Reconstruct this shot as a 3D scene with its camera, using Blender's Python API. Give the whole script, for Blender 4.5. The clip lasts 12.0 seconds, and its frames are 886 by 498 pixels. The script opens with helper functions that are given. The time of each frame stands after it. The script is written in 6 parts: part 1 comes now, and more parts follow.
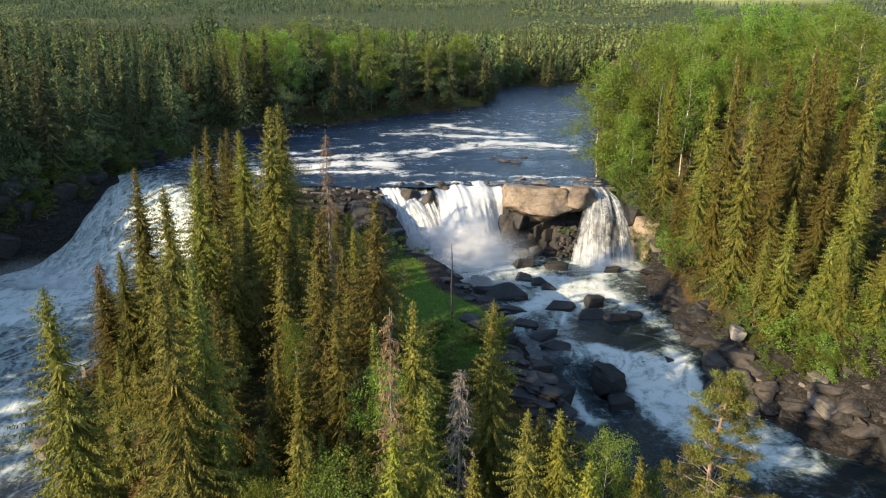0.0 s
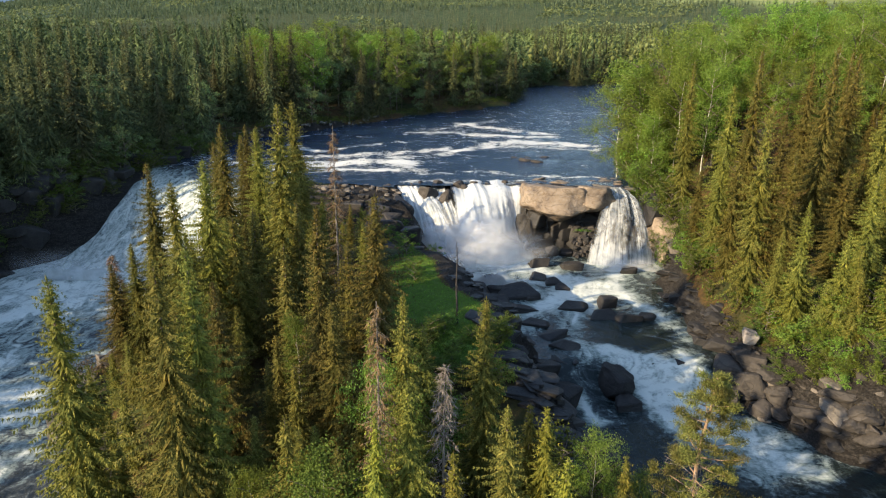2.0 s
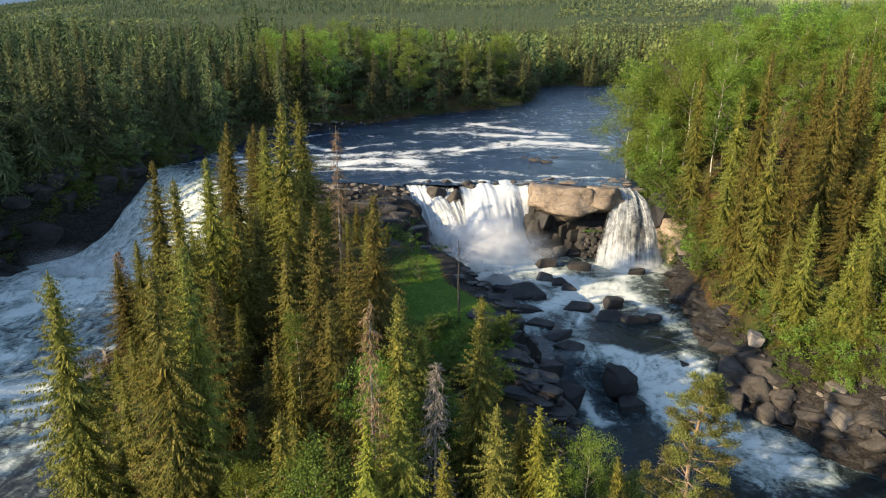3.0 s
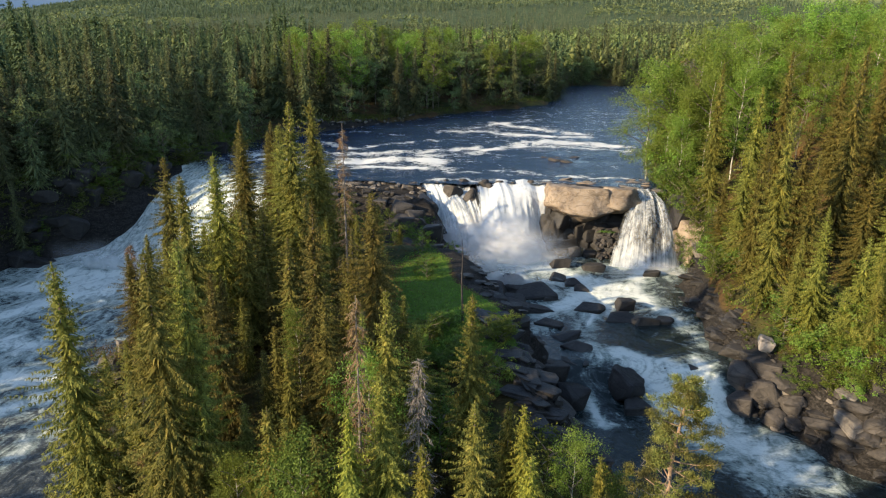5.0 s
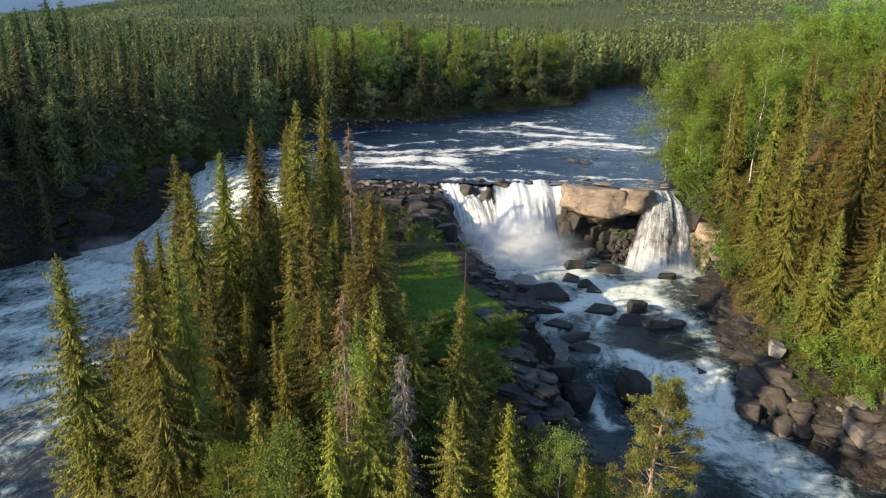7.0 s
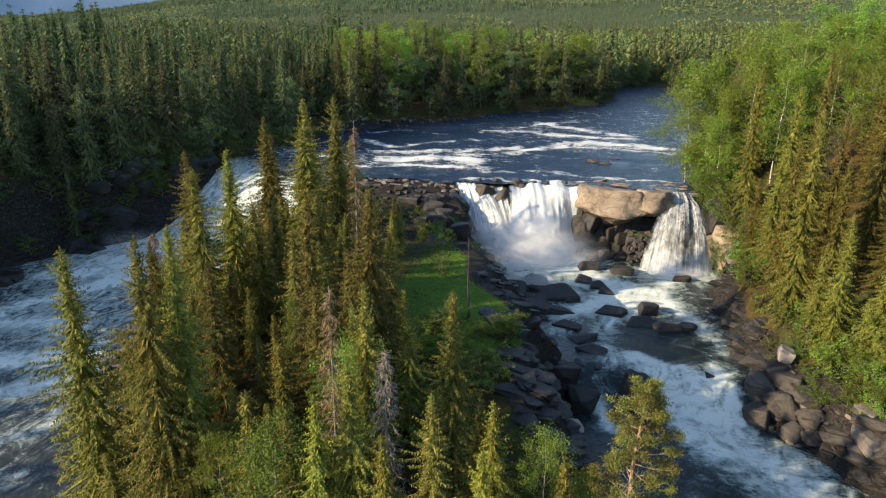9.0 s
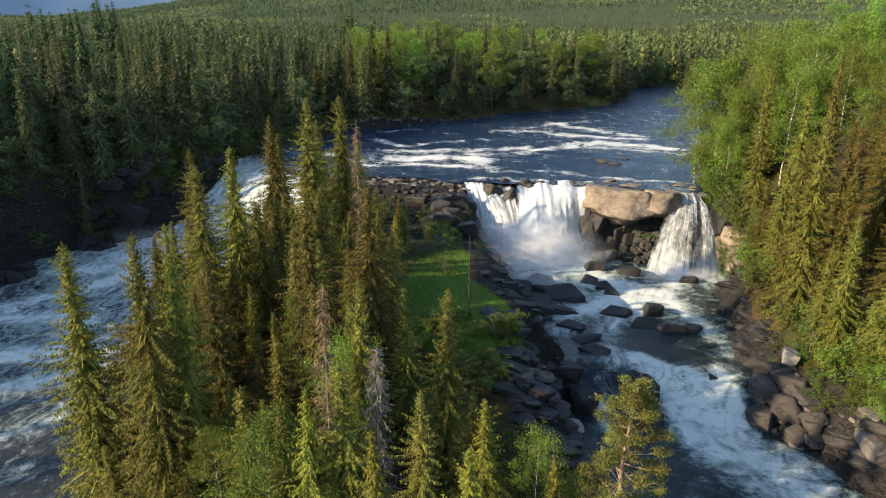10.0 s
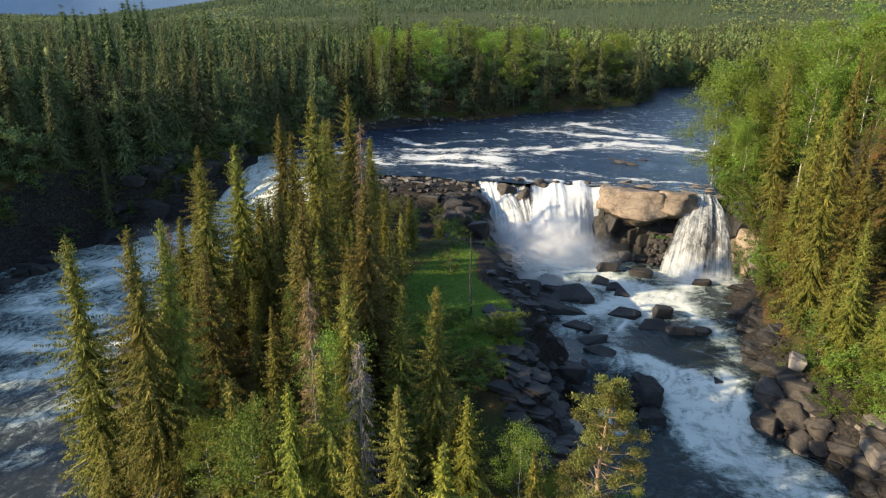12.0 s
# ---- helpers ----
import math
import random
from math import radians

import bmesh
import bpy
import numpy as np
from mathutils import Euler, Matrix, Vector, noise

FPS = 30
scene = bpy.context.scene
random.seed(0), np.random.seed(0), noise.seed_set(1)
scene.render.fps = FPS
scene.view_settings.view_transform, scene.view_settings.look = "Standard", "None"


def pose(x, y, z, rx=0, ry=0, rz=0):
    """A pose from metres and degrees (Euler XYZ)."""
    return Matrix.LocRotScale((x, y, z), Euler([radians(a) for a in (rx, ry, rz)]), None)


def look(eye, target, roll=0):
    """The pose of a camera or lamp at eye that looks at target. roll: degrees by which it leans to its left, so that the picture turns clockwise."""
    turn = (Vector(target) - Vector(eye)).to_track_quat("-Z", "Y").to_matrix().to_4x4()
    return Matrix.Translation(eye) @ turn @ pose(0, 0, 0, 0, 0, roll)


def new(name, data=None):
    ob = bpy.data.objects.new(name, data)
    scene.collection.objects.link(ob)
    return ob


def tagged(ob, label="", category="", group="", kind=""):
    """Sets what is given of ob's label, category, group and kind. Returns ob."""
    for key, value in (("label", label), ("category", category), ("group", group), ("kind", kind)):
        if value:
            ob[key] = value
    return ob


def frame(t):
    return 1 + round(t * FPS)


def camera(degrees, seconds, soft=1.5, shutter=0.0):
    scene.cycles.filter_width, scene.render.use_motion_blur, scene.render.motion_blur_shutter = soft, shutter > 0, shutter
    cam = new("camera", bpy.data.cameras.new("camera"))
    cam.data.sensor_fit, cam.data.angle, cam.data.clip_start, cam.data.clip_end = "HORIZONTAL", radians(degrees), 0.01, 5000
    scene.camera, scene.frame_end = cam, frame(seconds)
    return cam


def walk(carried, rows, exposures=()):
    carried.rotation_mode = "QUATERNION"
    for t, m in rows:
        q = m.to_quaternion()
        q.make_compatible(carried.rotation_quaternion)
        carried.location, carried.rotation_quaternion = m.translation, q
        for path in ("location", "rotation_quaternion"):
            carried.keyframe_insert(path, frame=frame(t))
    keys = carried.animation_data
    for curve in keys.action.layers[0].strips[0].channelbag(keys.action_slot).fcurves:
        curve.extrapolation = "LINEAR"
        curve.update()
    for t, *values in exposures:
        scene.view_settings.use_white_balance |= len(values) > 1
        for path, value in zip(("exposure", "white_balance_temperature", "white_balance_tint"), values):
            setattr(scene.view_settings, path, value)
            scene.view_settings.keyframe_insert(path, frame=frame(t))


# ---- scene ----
import itertools

cam = camera(67.7, 12.0, soft=1.15)
METRES, EYE, TILT, LEAN, TURN = 17.0, 45.0, -18.5, 0.0, 0.0
ROWS = [
    (0.0, 0.0, 0.0, 0.0, 0.0, 0.0, -0.0),
    (0.5, 0.0393, -0.0049, -0.0034, 0.66, -0.02, -0.23),
    (1.0, 0.0789, -0.0094, -0.0067, 1.33, -0.03, -0.44),
    (1.5, 0.1187, -0.0137, -0.0098, 1.98, -0.05, -0.66),
    (2.0, 0.1586, -0.0173, -0.0126, 2.62, -0.06, -0.86),
    (2.5, 0.1988, -0.0208, -0.0144, 3.26, -0.08, -1.09),
    (3.0, 0.2391, -0.0236, -0.0163, 3.89, -0.09, -1.3),
    (5.0, 0.4053, -0.0343, -0.0154, 6.46, -0.25, -2.17),
    (5.5, 0.4466, -0.0352, -0.0155, 7.09, -0.27, -2.38),
    (6.0, 0.4879, -0.0357, -0.0155, 7.74, -0.3, -2.59),
    (6.5, 0.5294, -0.0358, -0.0161, 8.37, -0.34, -2.79),
    (7.0, 0.5709, -0.0347, -0.0169, 9.01, -0.37, -3.0),
    (9.0, 0.7406, -0.0266, -0.0155, 11.55, -0.53, -3.81),
    (9.5, 0.7833, -0.0241, -0.0157, 12.18, -0.58, -4.0),
    (10.0, 0.826, -0.021, -0.0155, 12.8, -0.63, -4.19),
    (10.5, 0.8688, -0.0172, -0.0151, 13.42, -0.69, -4.39),
    (11.0, 0.9111, -0.0125, -0.0144, 14.04, -0.74, -4.59),
    (11.5, 0.9534, -0.0069, -0.0134, 14.63, -0.8, -4.78),
    (12.0, 0.9961, -0.001, -0.0117, 15.2, -0.85, -4.96),
]
walk(cam, [(t, pose(0, 0, EYE, TILT, LEAN, TURN) @ pose(METRES * x, METRES * y, METRES * z, 90 + pitch, roll, yaw)) for t, x, y, z, yaw, pitch, roll in ROWS])

# ---- world and sun ----
world = bpy.data.worlds.new("world")
scene.world = world
world.use_nodes = True
SUN_AZ, SUN_EL = (-0.872, -0.49), 22.5
sky = world.node_tree.nodes.new("ShaderNodeTexSky")
sky.sky_type, sky.sun_disc = "NISHITA", False
sky.air_density, sky.dust_density, sky.ozone_density, sky.altitude = 1.0, 0.6, 1.3, 400.0
sky.sun_elevation = radians(SUN_EL)
sky.sun_rotation = math.atan2(SUN_AZ[0], SUN_AZ[1])
world.node_tree.links.new(sky.outputs[0], world.node_tree.nodes["Background"].inputs[0])
world.node_tree.nodes["Background"].inputs[1].default_value = 0.15
sun = new("sun", bpy.data.lights.new("sun", "SUN"))
sun.data.energy, sun.data.angle, sun.data.color = 4.4, radians(0.6), (1.0, 0.81, 0.54)
sun.matrix_world = look((SUN_AZ[0] * 300, SUN_AZ[1] * 300, 300 * math.tan(radians(SUN_EL))), (0, 0, 0))
scene.view_settings.exposure = 1.35


# ---- materials ----
class Nodes:
    """A short way to write node materials."""

    def __init__(self, name):
        self.mat = bpy.data.materials.new(name)
        self.mat.use_nodes = True
        self.tree = self.mat.node_tree
        self.bsdf = self.tree.nodes["Principled BSDF"]
        self.out = self.tree.nodes["Material Output"]

    def add(self, kind, **sockets):
        node = self.tree.nodes.new("ShaderNode" + kind)
        for key, value in sockets.items():
            self.put(node.inputs[key.replace("_", " ")], value)
        return node

    def put(self, socket, value):
        if isinstance(value, bpy.types.NodeSocket):
            self.tree.links.new(value, socket)
        else:
            socket.default_value = value

    def coords(self, kind="Object", scale=(1, 1, 1), turn=0.0):
        node = self.add("Mapping")
        self.put(node.inputs["Vector"], self.add("TexCoord").outputs[kind])
        node.inputs["Scale"].default_value = scale
        node.inputs["Rotation"].default_value = (0, 0, radians(turn))
        return node.outputs[0]

    def world_pos(self, scale=(1, 1, 1), turn=0.0):
        node = self.add("Mapping")
        self.put(node.inputs["Vector"], self.add("NewGeometry").outputs["Position"])
        node.inputs["Scale"].default_value = scale
        node.inputs["Rotation"].default_value = (0, 0, radians(turn))
        return node.outputs[0]

    def noise(self, vector, scale, detail=4.0, rough=0.55, warp=0.0):
        node = self.add("TexNoise", Vector=vector, Scale=scale, Detail=detail, Roughness=rough, Distortion=warp)
        return node.outputs["Fac"]

    def ramp(self, fac, *stops):
        node = self.add("ValToRGB", Fac=fac)
        els = node.color_ramp.elements
        while len(els) < len(stops):
            els.new(0.5)
        for el, (at, col) in zip(els, stops):
            el.position = at
            el.color = (*col, 1) if isinstance(col, tuple) else (col, col, col, 1)
        return node.outputs[0]

    def mix(self, fac, a, b, how="MIX"):
        node = self.tree.nodes.new("ShaderNodeMix")
        node.data_type, node.blend_type = "RGBA", how
        self.put(node.inputs[0], fac)
        for socket, value in ((node.inputs[6], a), (node.inputs[7], b)):
            self.put(socket, (*value, 1) if isinstance(value, tuple) else value)
        return node.outputs[2]

    def calc(self, how, a, b=0.0, clamp=False):
        node = self.tree.nodes.new("ShaderNodeMath")
        node.operation, node.use_clamp = how, clamp
        self.put(node.inputs[0], a)
        self.put(node.inputs[1], b)
        return node.outputs[0]

    def attr(self, name):
        node = self.add("Attribute")
        node.attribute_name = name
        return node.outputs["Fac"]

    def bump(self, height, strength, distance):
        node = self.add("Bump", Height=height, Strength=strength, Distance=distance)
        self.put(self.bsdf.inputs["Normal"], node.outputs[0])
        return node.outputs[0]

    def surface(self, **sockets):
        for key, value in sockets.items():
            key = key.replace("_", " ")
            self.put(self.bsdf.inputs[key], (*value, 1) if isinstance(value, tuple) else value)
        return self.mat


def foliage(name, dark, mid, light, rare, rare_share=0.1, through_light=0.25, tone=0.462):
    n = Nodes(name)
    geo = n.add("NewGeometry").outputs["Random Per Island"]
    obj = n.add("ObjectInfo").outputs["Random"]
    spray = n.noise(n.world_pos((1, 1, 0.7)), 1.5, 3.0, 0.6)
    pick = n.calc("ADD", n.calc("MULTIPLY", geo, 0.55), n.calc("MULTIPLY", n.calc("SUBTRACT", spray, 0.37), 1.15), True)
    col = n.ramp(pick, (0.0, dark), (0.45, mid), (0.92 - rare_share, light), (1.0, rare))
    patch = n.noise(n.world_pos(), 0.35, 2.0)
    col = n.mix(n.ramp(patch, (0.35, 0.0), (0.7, 0.55)), col, n.mix(1.0, col, rare, "SOFT_LIGHT"))
    hue = n.add("HueSaturation", Color=col)
    n.put(hue.inputs["Hue"], n.calc("ADD", n.calc("MULTIPLY", obj, 0.056), tone - 0.005))
    n.put(hue.inputs["Value"], n.calc("ADD", n.calc("MULTIPLY", obj, 0.6), 0.7))
    n.surface(Base_Color=hue.outputs[0], Roughness=0.75, Specular_IOR_Level=0.15)
    tr = n.add("BsdfTranslucent", Color=hue.outputs[0])
    both = n.add("MixShader", Fac=through_light)
    n.put(both.inputs[1], n.bsdf.outputs[0])
    n.put(both.inputs[2], tr.outputs[0])
    n.put(n.out.inputs["Surface"], both.outputs[0])
    return n.mat


def bark(name, dark, light, scale=6.0):
    n = Nodes(name)
    v = n.coords(scale=(1, 1, 0.25))
    f = n.noise(v, scale, 5.0)
    n.bump(f, 0.6, 0.03)
    return n.surface(Base_Color=n.ramp(f, (0.35, dark), (0.65, light)), Roughness=0.9)


def rock_material(name, dark, mid, light, lichen=(0.16, 0.15, 0.1), wet=0.0):
    n = Nodes(name)
    v = n.world_pos()
    big = n.noise(v, 0.35, 5.0, 0.6)
    fine = n.noise(v, 2.6, 8.0, 0.65)
    layer = n.noise(n.world_pos((0.6, 0.6, 1.5), 20), 0.42, 3.0, 0.5, 1.2)
    seam = n.ramp(layer, (0.44, 1.0), (0.475, 0.5), (0.51, 1.0))
    col = n.ramp(big, (0.3, dark), (0.5, mid), (0.72, light))
    col = n.mix(n.ramp(fine, (0.42, 0.0), (0.7, 0.6)), col, lichen)
    col = n.mix(0.8, col, seam, "MULTIPLY")
    n.bump(n.calc("ADD", n.calc("MULTIPLY", fine, 0.7), n.calc("MULTIPLY", seam, 0.4)), 0.8, 0.2)
    return n.surface(Base_Color=col, Roughness=0.85 - 0.45 * wet, Specular_IOR_Level=0.3 + 0.3 * wet)


def ground_material():
    n = Nodes("forest_floor")
    v = n.world_pos()
    a, b, c = n.noise(v, 0.08, 5.0), n.noise(v, 0.6, 6.0, 0.65), n.noise(v, 4.0, 6.0, 0.7)
    moss = n.ramp(b, (0.3, (0.018, 0.022, 0.008)), (0.5, (0.035, 0.045, 0.012)), (0.7, (0.07, 0.055, 0.02)))
    heath = n.ramp(b, (0.3, (0.03, 0.02, 0.01)), (0.6, (0.09, 0.05, 0.018)))
    soil = n.mix(n.ramp(a, (0.4, 0.0), (0.6, 1.0)), moss, heath)
    stone = n.ramp(c, (0.3, (0.011, 0.010, 0.009)), (0.5, (0.026, 0.023, 0.020)), (0.72, (0.062, 0.053, 0.045)))
    layer = n.noise(n.world_pos((0.5, 0.8, 2.2), -30), 0.7, 7.0, 0.62, 0.8)
    seam = n.ramp(layer, (0.40, 1.0), (0.47, 0.4), (0.54, 1.0))
    stone = n.mix(0.9, stone, seam, "MULTIPLY")
    rocky = n.calc("ADD", n.attr("rocky"), n.calc("MULTIPLY", n.calc("SUBTRACT", b, 0.5), 0.8))
    col = n.mix(n.ramp(rocky, (0.45, 0.0), (0.55, 1.0)), soil, stone)
    lawn = n.ramp(c, (0.3, (0.045, 0.08, 0.011)), (0.7, (0.095, 0.15, 0.02)))
    grassy = n.calc("ADD", n.attr("grassy"), n.calc("MULTIPLY", n.calc("SUBTRACT", b, 0.5), 0.6))
    col = n.mix(n.ramp(grassy, (0.45, 0.0), (0.6, 1.0)), col, lawn)
    tufts = n.ramp(n.noise(v, 0.12, 4.0, 0.7), (0.35, (0.02, 0.032, 0.012)), (0.65, (0.06, 0.085, 0.032)))
    meadow = n.mix(n.attr("meadow"), tufts, n.ramp(n.noise(v, 0.02, 5.0, 0.65), (0.35, (0.12, 0.155, 0.05)), (0.65, (0.26, 0.28, 0.095))))
    col = n.mix(n.attr("open_land"), col, meadow)
    n.bump(n.calc("ADD", c, n.calc("MULTIPLY", seam, 0.6)), 0.8, 0.2)
    return n.surface(Base_Color=col, Roughness=0.95, Specular_IOR_Level=0.15)


def water_material(name, deep, stretch, turn, foam_scale, soft=False):
    n = Nodes(name)
    flow = n.world_pos(stretch, turn)
    streak = n.noise(flow, foam_scale, 6.0, 0.6, 2.0 if soft else 1.4)
    fine = n.noise(n.world_pos((0.8, 1.3, 1), turn), foam_scale * 4.0, 7.0, 0.68, 1.0)
    crumb = n.noise(n.world_pos((0.7, 1.6, 1), turn), foam_scale * 11.0, 4.0, 0.6, 0.6)
    level = n.calc("ADD", n.calc("ADD", n.attr("foam"), n.calc("MULTIPLY", n.calc("SUBTRACT", streak, 0.5), 1.7)),
                   n.calc("ADD", n.calc("MULTIPLY", n.calc("SUBTRACT", fine, 0.5), 1.1 if soft else 1.7), n.calc("MULTIPLY", n.calc("SUBTRACT", crumb, 0.5), 0.35 if soft else 0.6)))
    if soft:
        foam = n.ramp(level, (0.25, 0.0), (1.0, 1.0))
        col = n.ramp(level, (0.15, deep), (0.38, tuple(2.2 * v + 0.03 for v in deep)), (0.62, (0.21, 0.25, 0.22)), (1.0, (0.58, 0.60, 0.54)))
    else:
        foam = n.ramp(level, (0.52, 0.0), (0.76, 1.0))
        col = n.ramp(level, (0.4, deep), (0.52, tuple(1.8 * v + 0.015 for v in deep)), (0.60, (0.2, 0.225, 0.225)), (0.76, (0.6, 0.595, 0.55)))
    wave = n.noise(flow, foam_scale * (2.6 if soft else 4.5), 6.0, 0.6, 0.3)
    chop = n.noise(flow, foam_scale * 7.0, 4.0, 0.6, 0.2)
    n.bump(n.calc("ADD", n.calc("ADD", wave, n.calc("MULTIPLY", chop, 0.35)), n.calc("MULTIPLY", foam, 0.4)), 0.5 if soft else 0.95, 0.5)
    rough = n.calc("ADD", n.calc("MULTIPLY", foam, 0.5), 0.12)
    return n.surface(Base_Color=col, Roughness=rough, IOR=1.33)


def fall_material():
    n = Nodes("falling_water")
    strand = n.noise(n.coords("UV", (60, 1.6, 1)), 1.0, 5.0, 0.65, 0.9)
    broad = n.noise(n.coords("UV", (14, 1.1, 1)), 1.0, 4.0, 0.6, 0.8)
    clump = n.noise(n.world_pos((1, 1, 0.45)), 0.9, 5.0, 0.65, 0.5)
    body = n.calc("ADD", n.calc("ADD", n.calc("MULTIPLY", strand, 0.35), n.calc("MULTIPLY", broad, 0.35)), n.calc("MULTIPLY", clump, 0.3))
    col = n.ramp(body, (0.36, (0.34, 0.37, 0.385)), (0.48, (0.45, 0.47, 0.47)), (0.60, (0.55, 0.548, 0.52)))
    gap = n.calc("ADD", n.calc("ADD", n.calc("MULTIPLY", n.calc("SUBTRACT", clump, 0.5), 0.8), n.calc("MULTIPLY", n.calc("SUBTRACT", strand, 0.5), 0.8)),
                 n.calc("ADD", n.calc("MULTIPLY", n.calc("SUBTRACT", broad, 0.5), 0.45), n.attr("cover")))
    n.bump(n.calc("ADD", strand, n.calc("MULTIPLY", broad, 1.2)), 0.2, 0.12)
    n.surface(Base_Color=col, Roughness=0.7, Specular_IOR_Level=0.1)
    n.put(n.bsdf.inputs["Alpha"], n.ramp(gap, (0.22, 0.05), (0.85, 1.0)))
    return n.mat


SPRUCE = foliage("spruce_needles", (0.058, 0.071, 0.0165), (0.152, 0.162, 0.034), (0.266, 0.25, 0.056), (0.29, 0.215, 0.066), 0.1, 0.28)
SPRUCE_YOUNG = foliage("young_spruce_needles", (0.06, 0.078, 0.014), (0.165, 0.178, 0.03), (0.28, 0.275, 0.05), (0.33, 0.25, 0.06), 0.1, 0.25)
# Far needles: blue haze and deeper shade are mixed into the colours.
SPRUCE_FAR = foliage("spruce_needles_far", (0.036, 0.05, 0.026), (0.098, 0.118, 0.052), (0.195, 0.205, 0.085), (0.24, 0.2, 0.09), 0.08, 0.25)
BIRCH = foliage("birch_leaves", (0.092, 0.14, 0.026), (0.175, 0.245, 0.046), (0.245, 0.315, 0.07), (0.28, 0.33, 0.098), 0.06, 0.45, tone=0.474)
# Leaf colour lightened to stand in for light missing on the far bank.
FAR_LEAF = foliage("far_birch_leaves", (0.075, 0.105, 0.045), (0.15, 0.185, 0.075), (0.22, 0.25, 0.105), (0.27, 0.27, 0.12), 0.06, 0.4, tone=0.483)
BUSH = foliage("shrub_leaves", (0.055, 0.08, 0.015), (0.11, 0.145, 0.026), (0.16, 0.195, 0.038), (0.21, 0.19, 0.055), 0.08, 0.35, tone=0.483)
PINE = foliage("pine_needles", (0.06, 0.072, 0.02), (0.135, 0.142, 0.036), (0.215, 0.205, 0.055), (0.27, 0.195, 0.07), 0.08, 0.18, 0.47)
DEAD = bark("dead_wood", (0.08, 0.065, 0.052), (0.22, 0.185, 0.15), 9.0)
BARK = bark("spruce_bark", (0.05, 0.035, 0.025), (0.16, 0.12, 0.09))
BIRCH_BARK = bark("birch_bark", (0.22, 0.20, 0.16), (0.62, 0.58, 0.5), 3.0)
LIMB_BARK = bark("limb_bark", (0.07, 0.055, 0.04), (0.2, 0.165, 0.125), 4.0)
PINE_BARK = bark("pine_bark", (0.12, 0.075, 0.045), (0.3, 0.2, 0.125))
CHARRED = bark("charred_wood", (0.012, 0.011, 0.010), (0.06, 0.05, 0.045))
GROUND = ground_material()
# Wet rock, its colour darkened further to stand in for shade.
ROCK_DARK = rock_material("wet_shaded_rock", (0.008, 0.0075, 0.0075), (0.02, 0.018, 0.017), (0.045, 0.039, 0.033), (0.035, 0.03, 0.024), 0.35)
ROCK_GREY = rock_material("grey_rock", (0.05, 0.045, 0.042), (0.12, 0.105, 0.09), (0.24, 0.2, 0.165), (0.19, 0.16, 0.12))
ROCK_BANK = rock_material("bank_rock", (0.021, 0.0185, 0.0168), (0.047, 0.041, 0.036), (0.092, 0.079, 0.067), (0.078, 0.065, 0.053))
ROCK_WARM = rock_material("brown_granite", (0.085, 0.06, 0.042), (0.19, 0.14, 0.092), (0.29, 0.225, 0.16), (0.24, 0.21, 0.18))
ROCK_PALE = rock_material("pale_rock", (0.2, 0.17, 0.14), (0.3, 0.26, 0.22), (0.4, 0.35, 0.3), (0.25, 0.2, 0.16))
RIVER = water_material("river_water", (0.007, 0.018, 0.040), (0.5, 1.0, 1), 6, 0.34)
RAPID = water_material("rapid_water", (0.012, 0.019, 0.019), (0.8, 0.65, 1), 25, 0.34, True)
LEFT_RAPID = water_material("left_rapid_water", (0.021, 0.025, 0.025), (1.0, 0.6, 1), -30, 0.42, True)
FALL = fall_material()
veil = Nodes("mist_veil")
soft = veil.noise(veil.world_pos(), 0.35, 4.0, 0.6, 0.5)
veil.surface(Base_Color=(0.8, 0.8, 0.8), Roughness=1.0, Specular_IOR_Level=0.0)
glow = veil.add("BsdfTranslucent", Color=(0.84, 0.84, 0.84, 1))
clear = veil.add("BsdfTransparent")
lit = veil.add("MixShader", Fac=0.5)
veil.put(lit.inputs[1], veil.bsdf.outputs[0])
veil.put(lit.inputs[2], glow.outputs[0])
thin = veil.add("MixShader", Fac=veil.calc("MULTIPLY", veil.attr("cover"), veil.ramp(soft, (0.25, 0.5), (0.7, 1.0))))
veil.put(thin.inputs[1], clear.outputs[0])
veil.put(thin.inputs[2], lit.outputs[0])
veil.put(veil.out.inputs["Surface"], thin.outputs[0])
MIST = veil.mat


# ---- small tools ----
def smooth(a, b, x):
    t = np.clip((x - a) / (b - a), 0, 1)
    return t * t * (3 - 2 * t)


def lattice(ix, iy, seed):
    h = (ix * 374761393 + iy * 668265263 + seed * 1442695041).astype(np.int64) & 0x7FFFFFFF
    h = ((h ^ (h >> 13)) * 1274126177) & 0x7FFFFFFF
    return ((h ^ (h >> 16)) & 0xFFFF) / 65535.0


def value_noise(x, y, size, seed=0, octaves=3):
    total, amp, norm = 0.0, 1.0, 0.0
    for k in range(octaves):
        u, v = np.asarray(x) / size * 2 ** k, np.asarray(y) / size * 2 ** k
        iu, iv = np.floor(u).astype(np.int64), np.floor(v).astype(np.int64)
        fu, fv = u - iu, v - iv
        fu, fv = fu * fu * (3 - 2 * fu), fv * fv * (3 - 2 * fv)
        s = seed + 17 * k
        top = lattice(iu, iv, s) * (1 - fu) + lattice(iu + 1, iv, s) * fu
        low = lattice(iu, iv + 1, s) * (1 - fu) + lattice(iu + 1, iv + 1, s) * fu
        total, norm, amp = total + amp * (top * (1 - fv) + low * fv), norm + amp, amp * 0.5
    return total / norm - 0.5


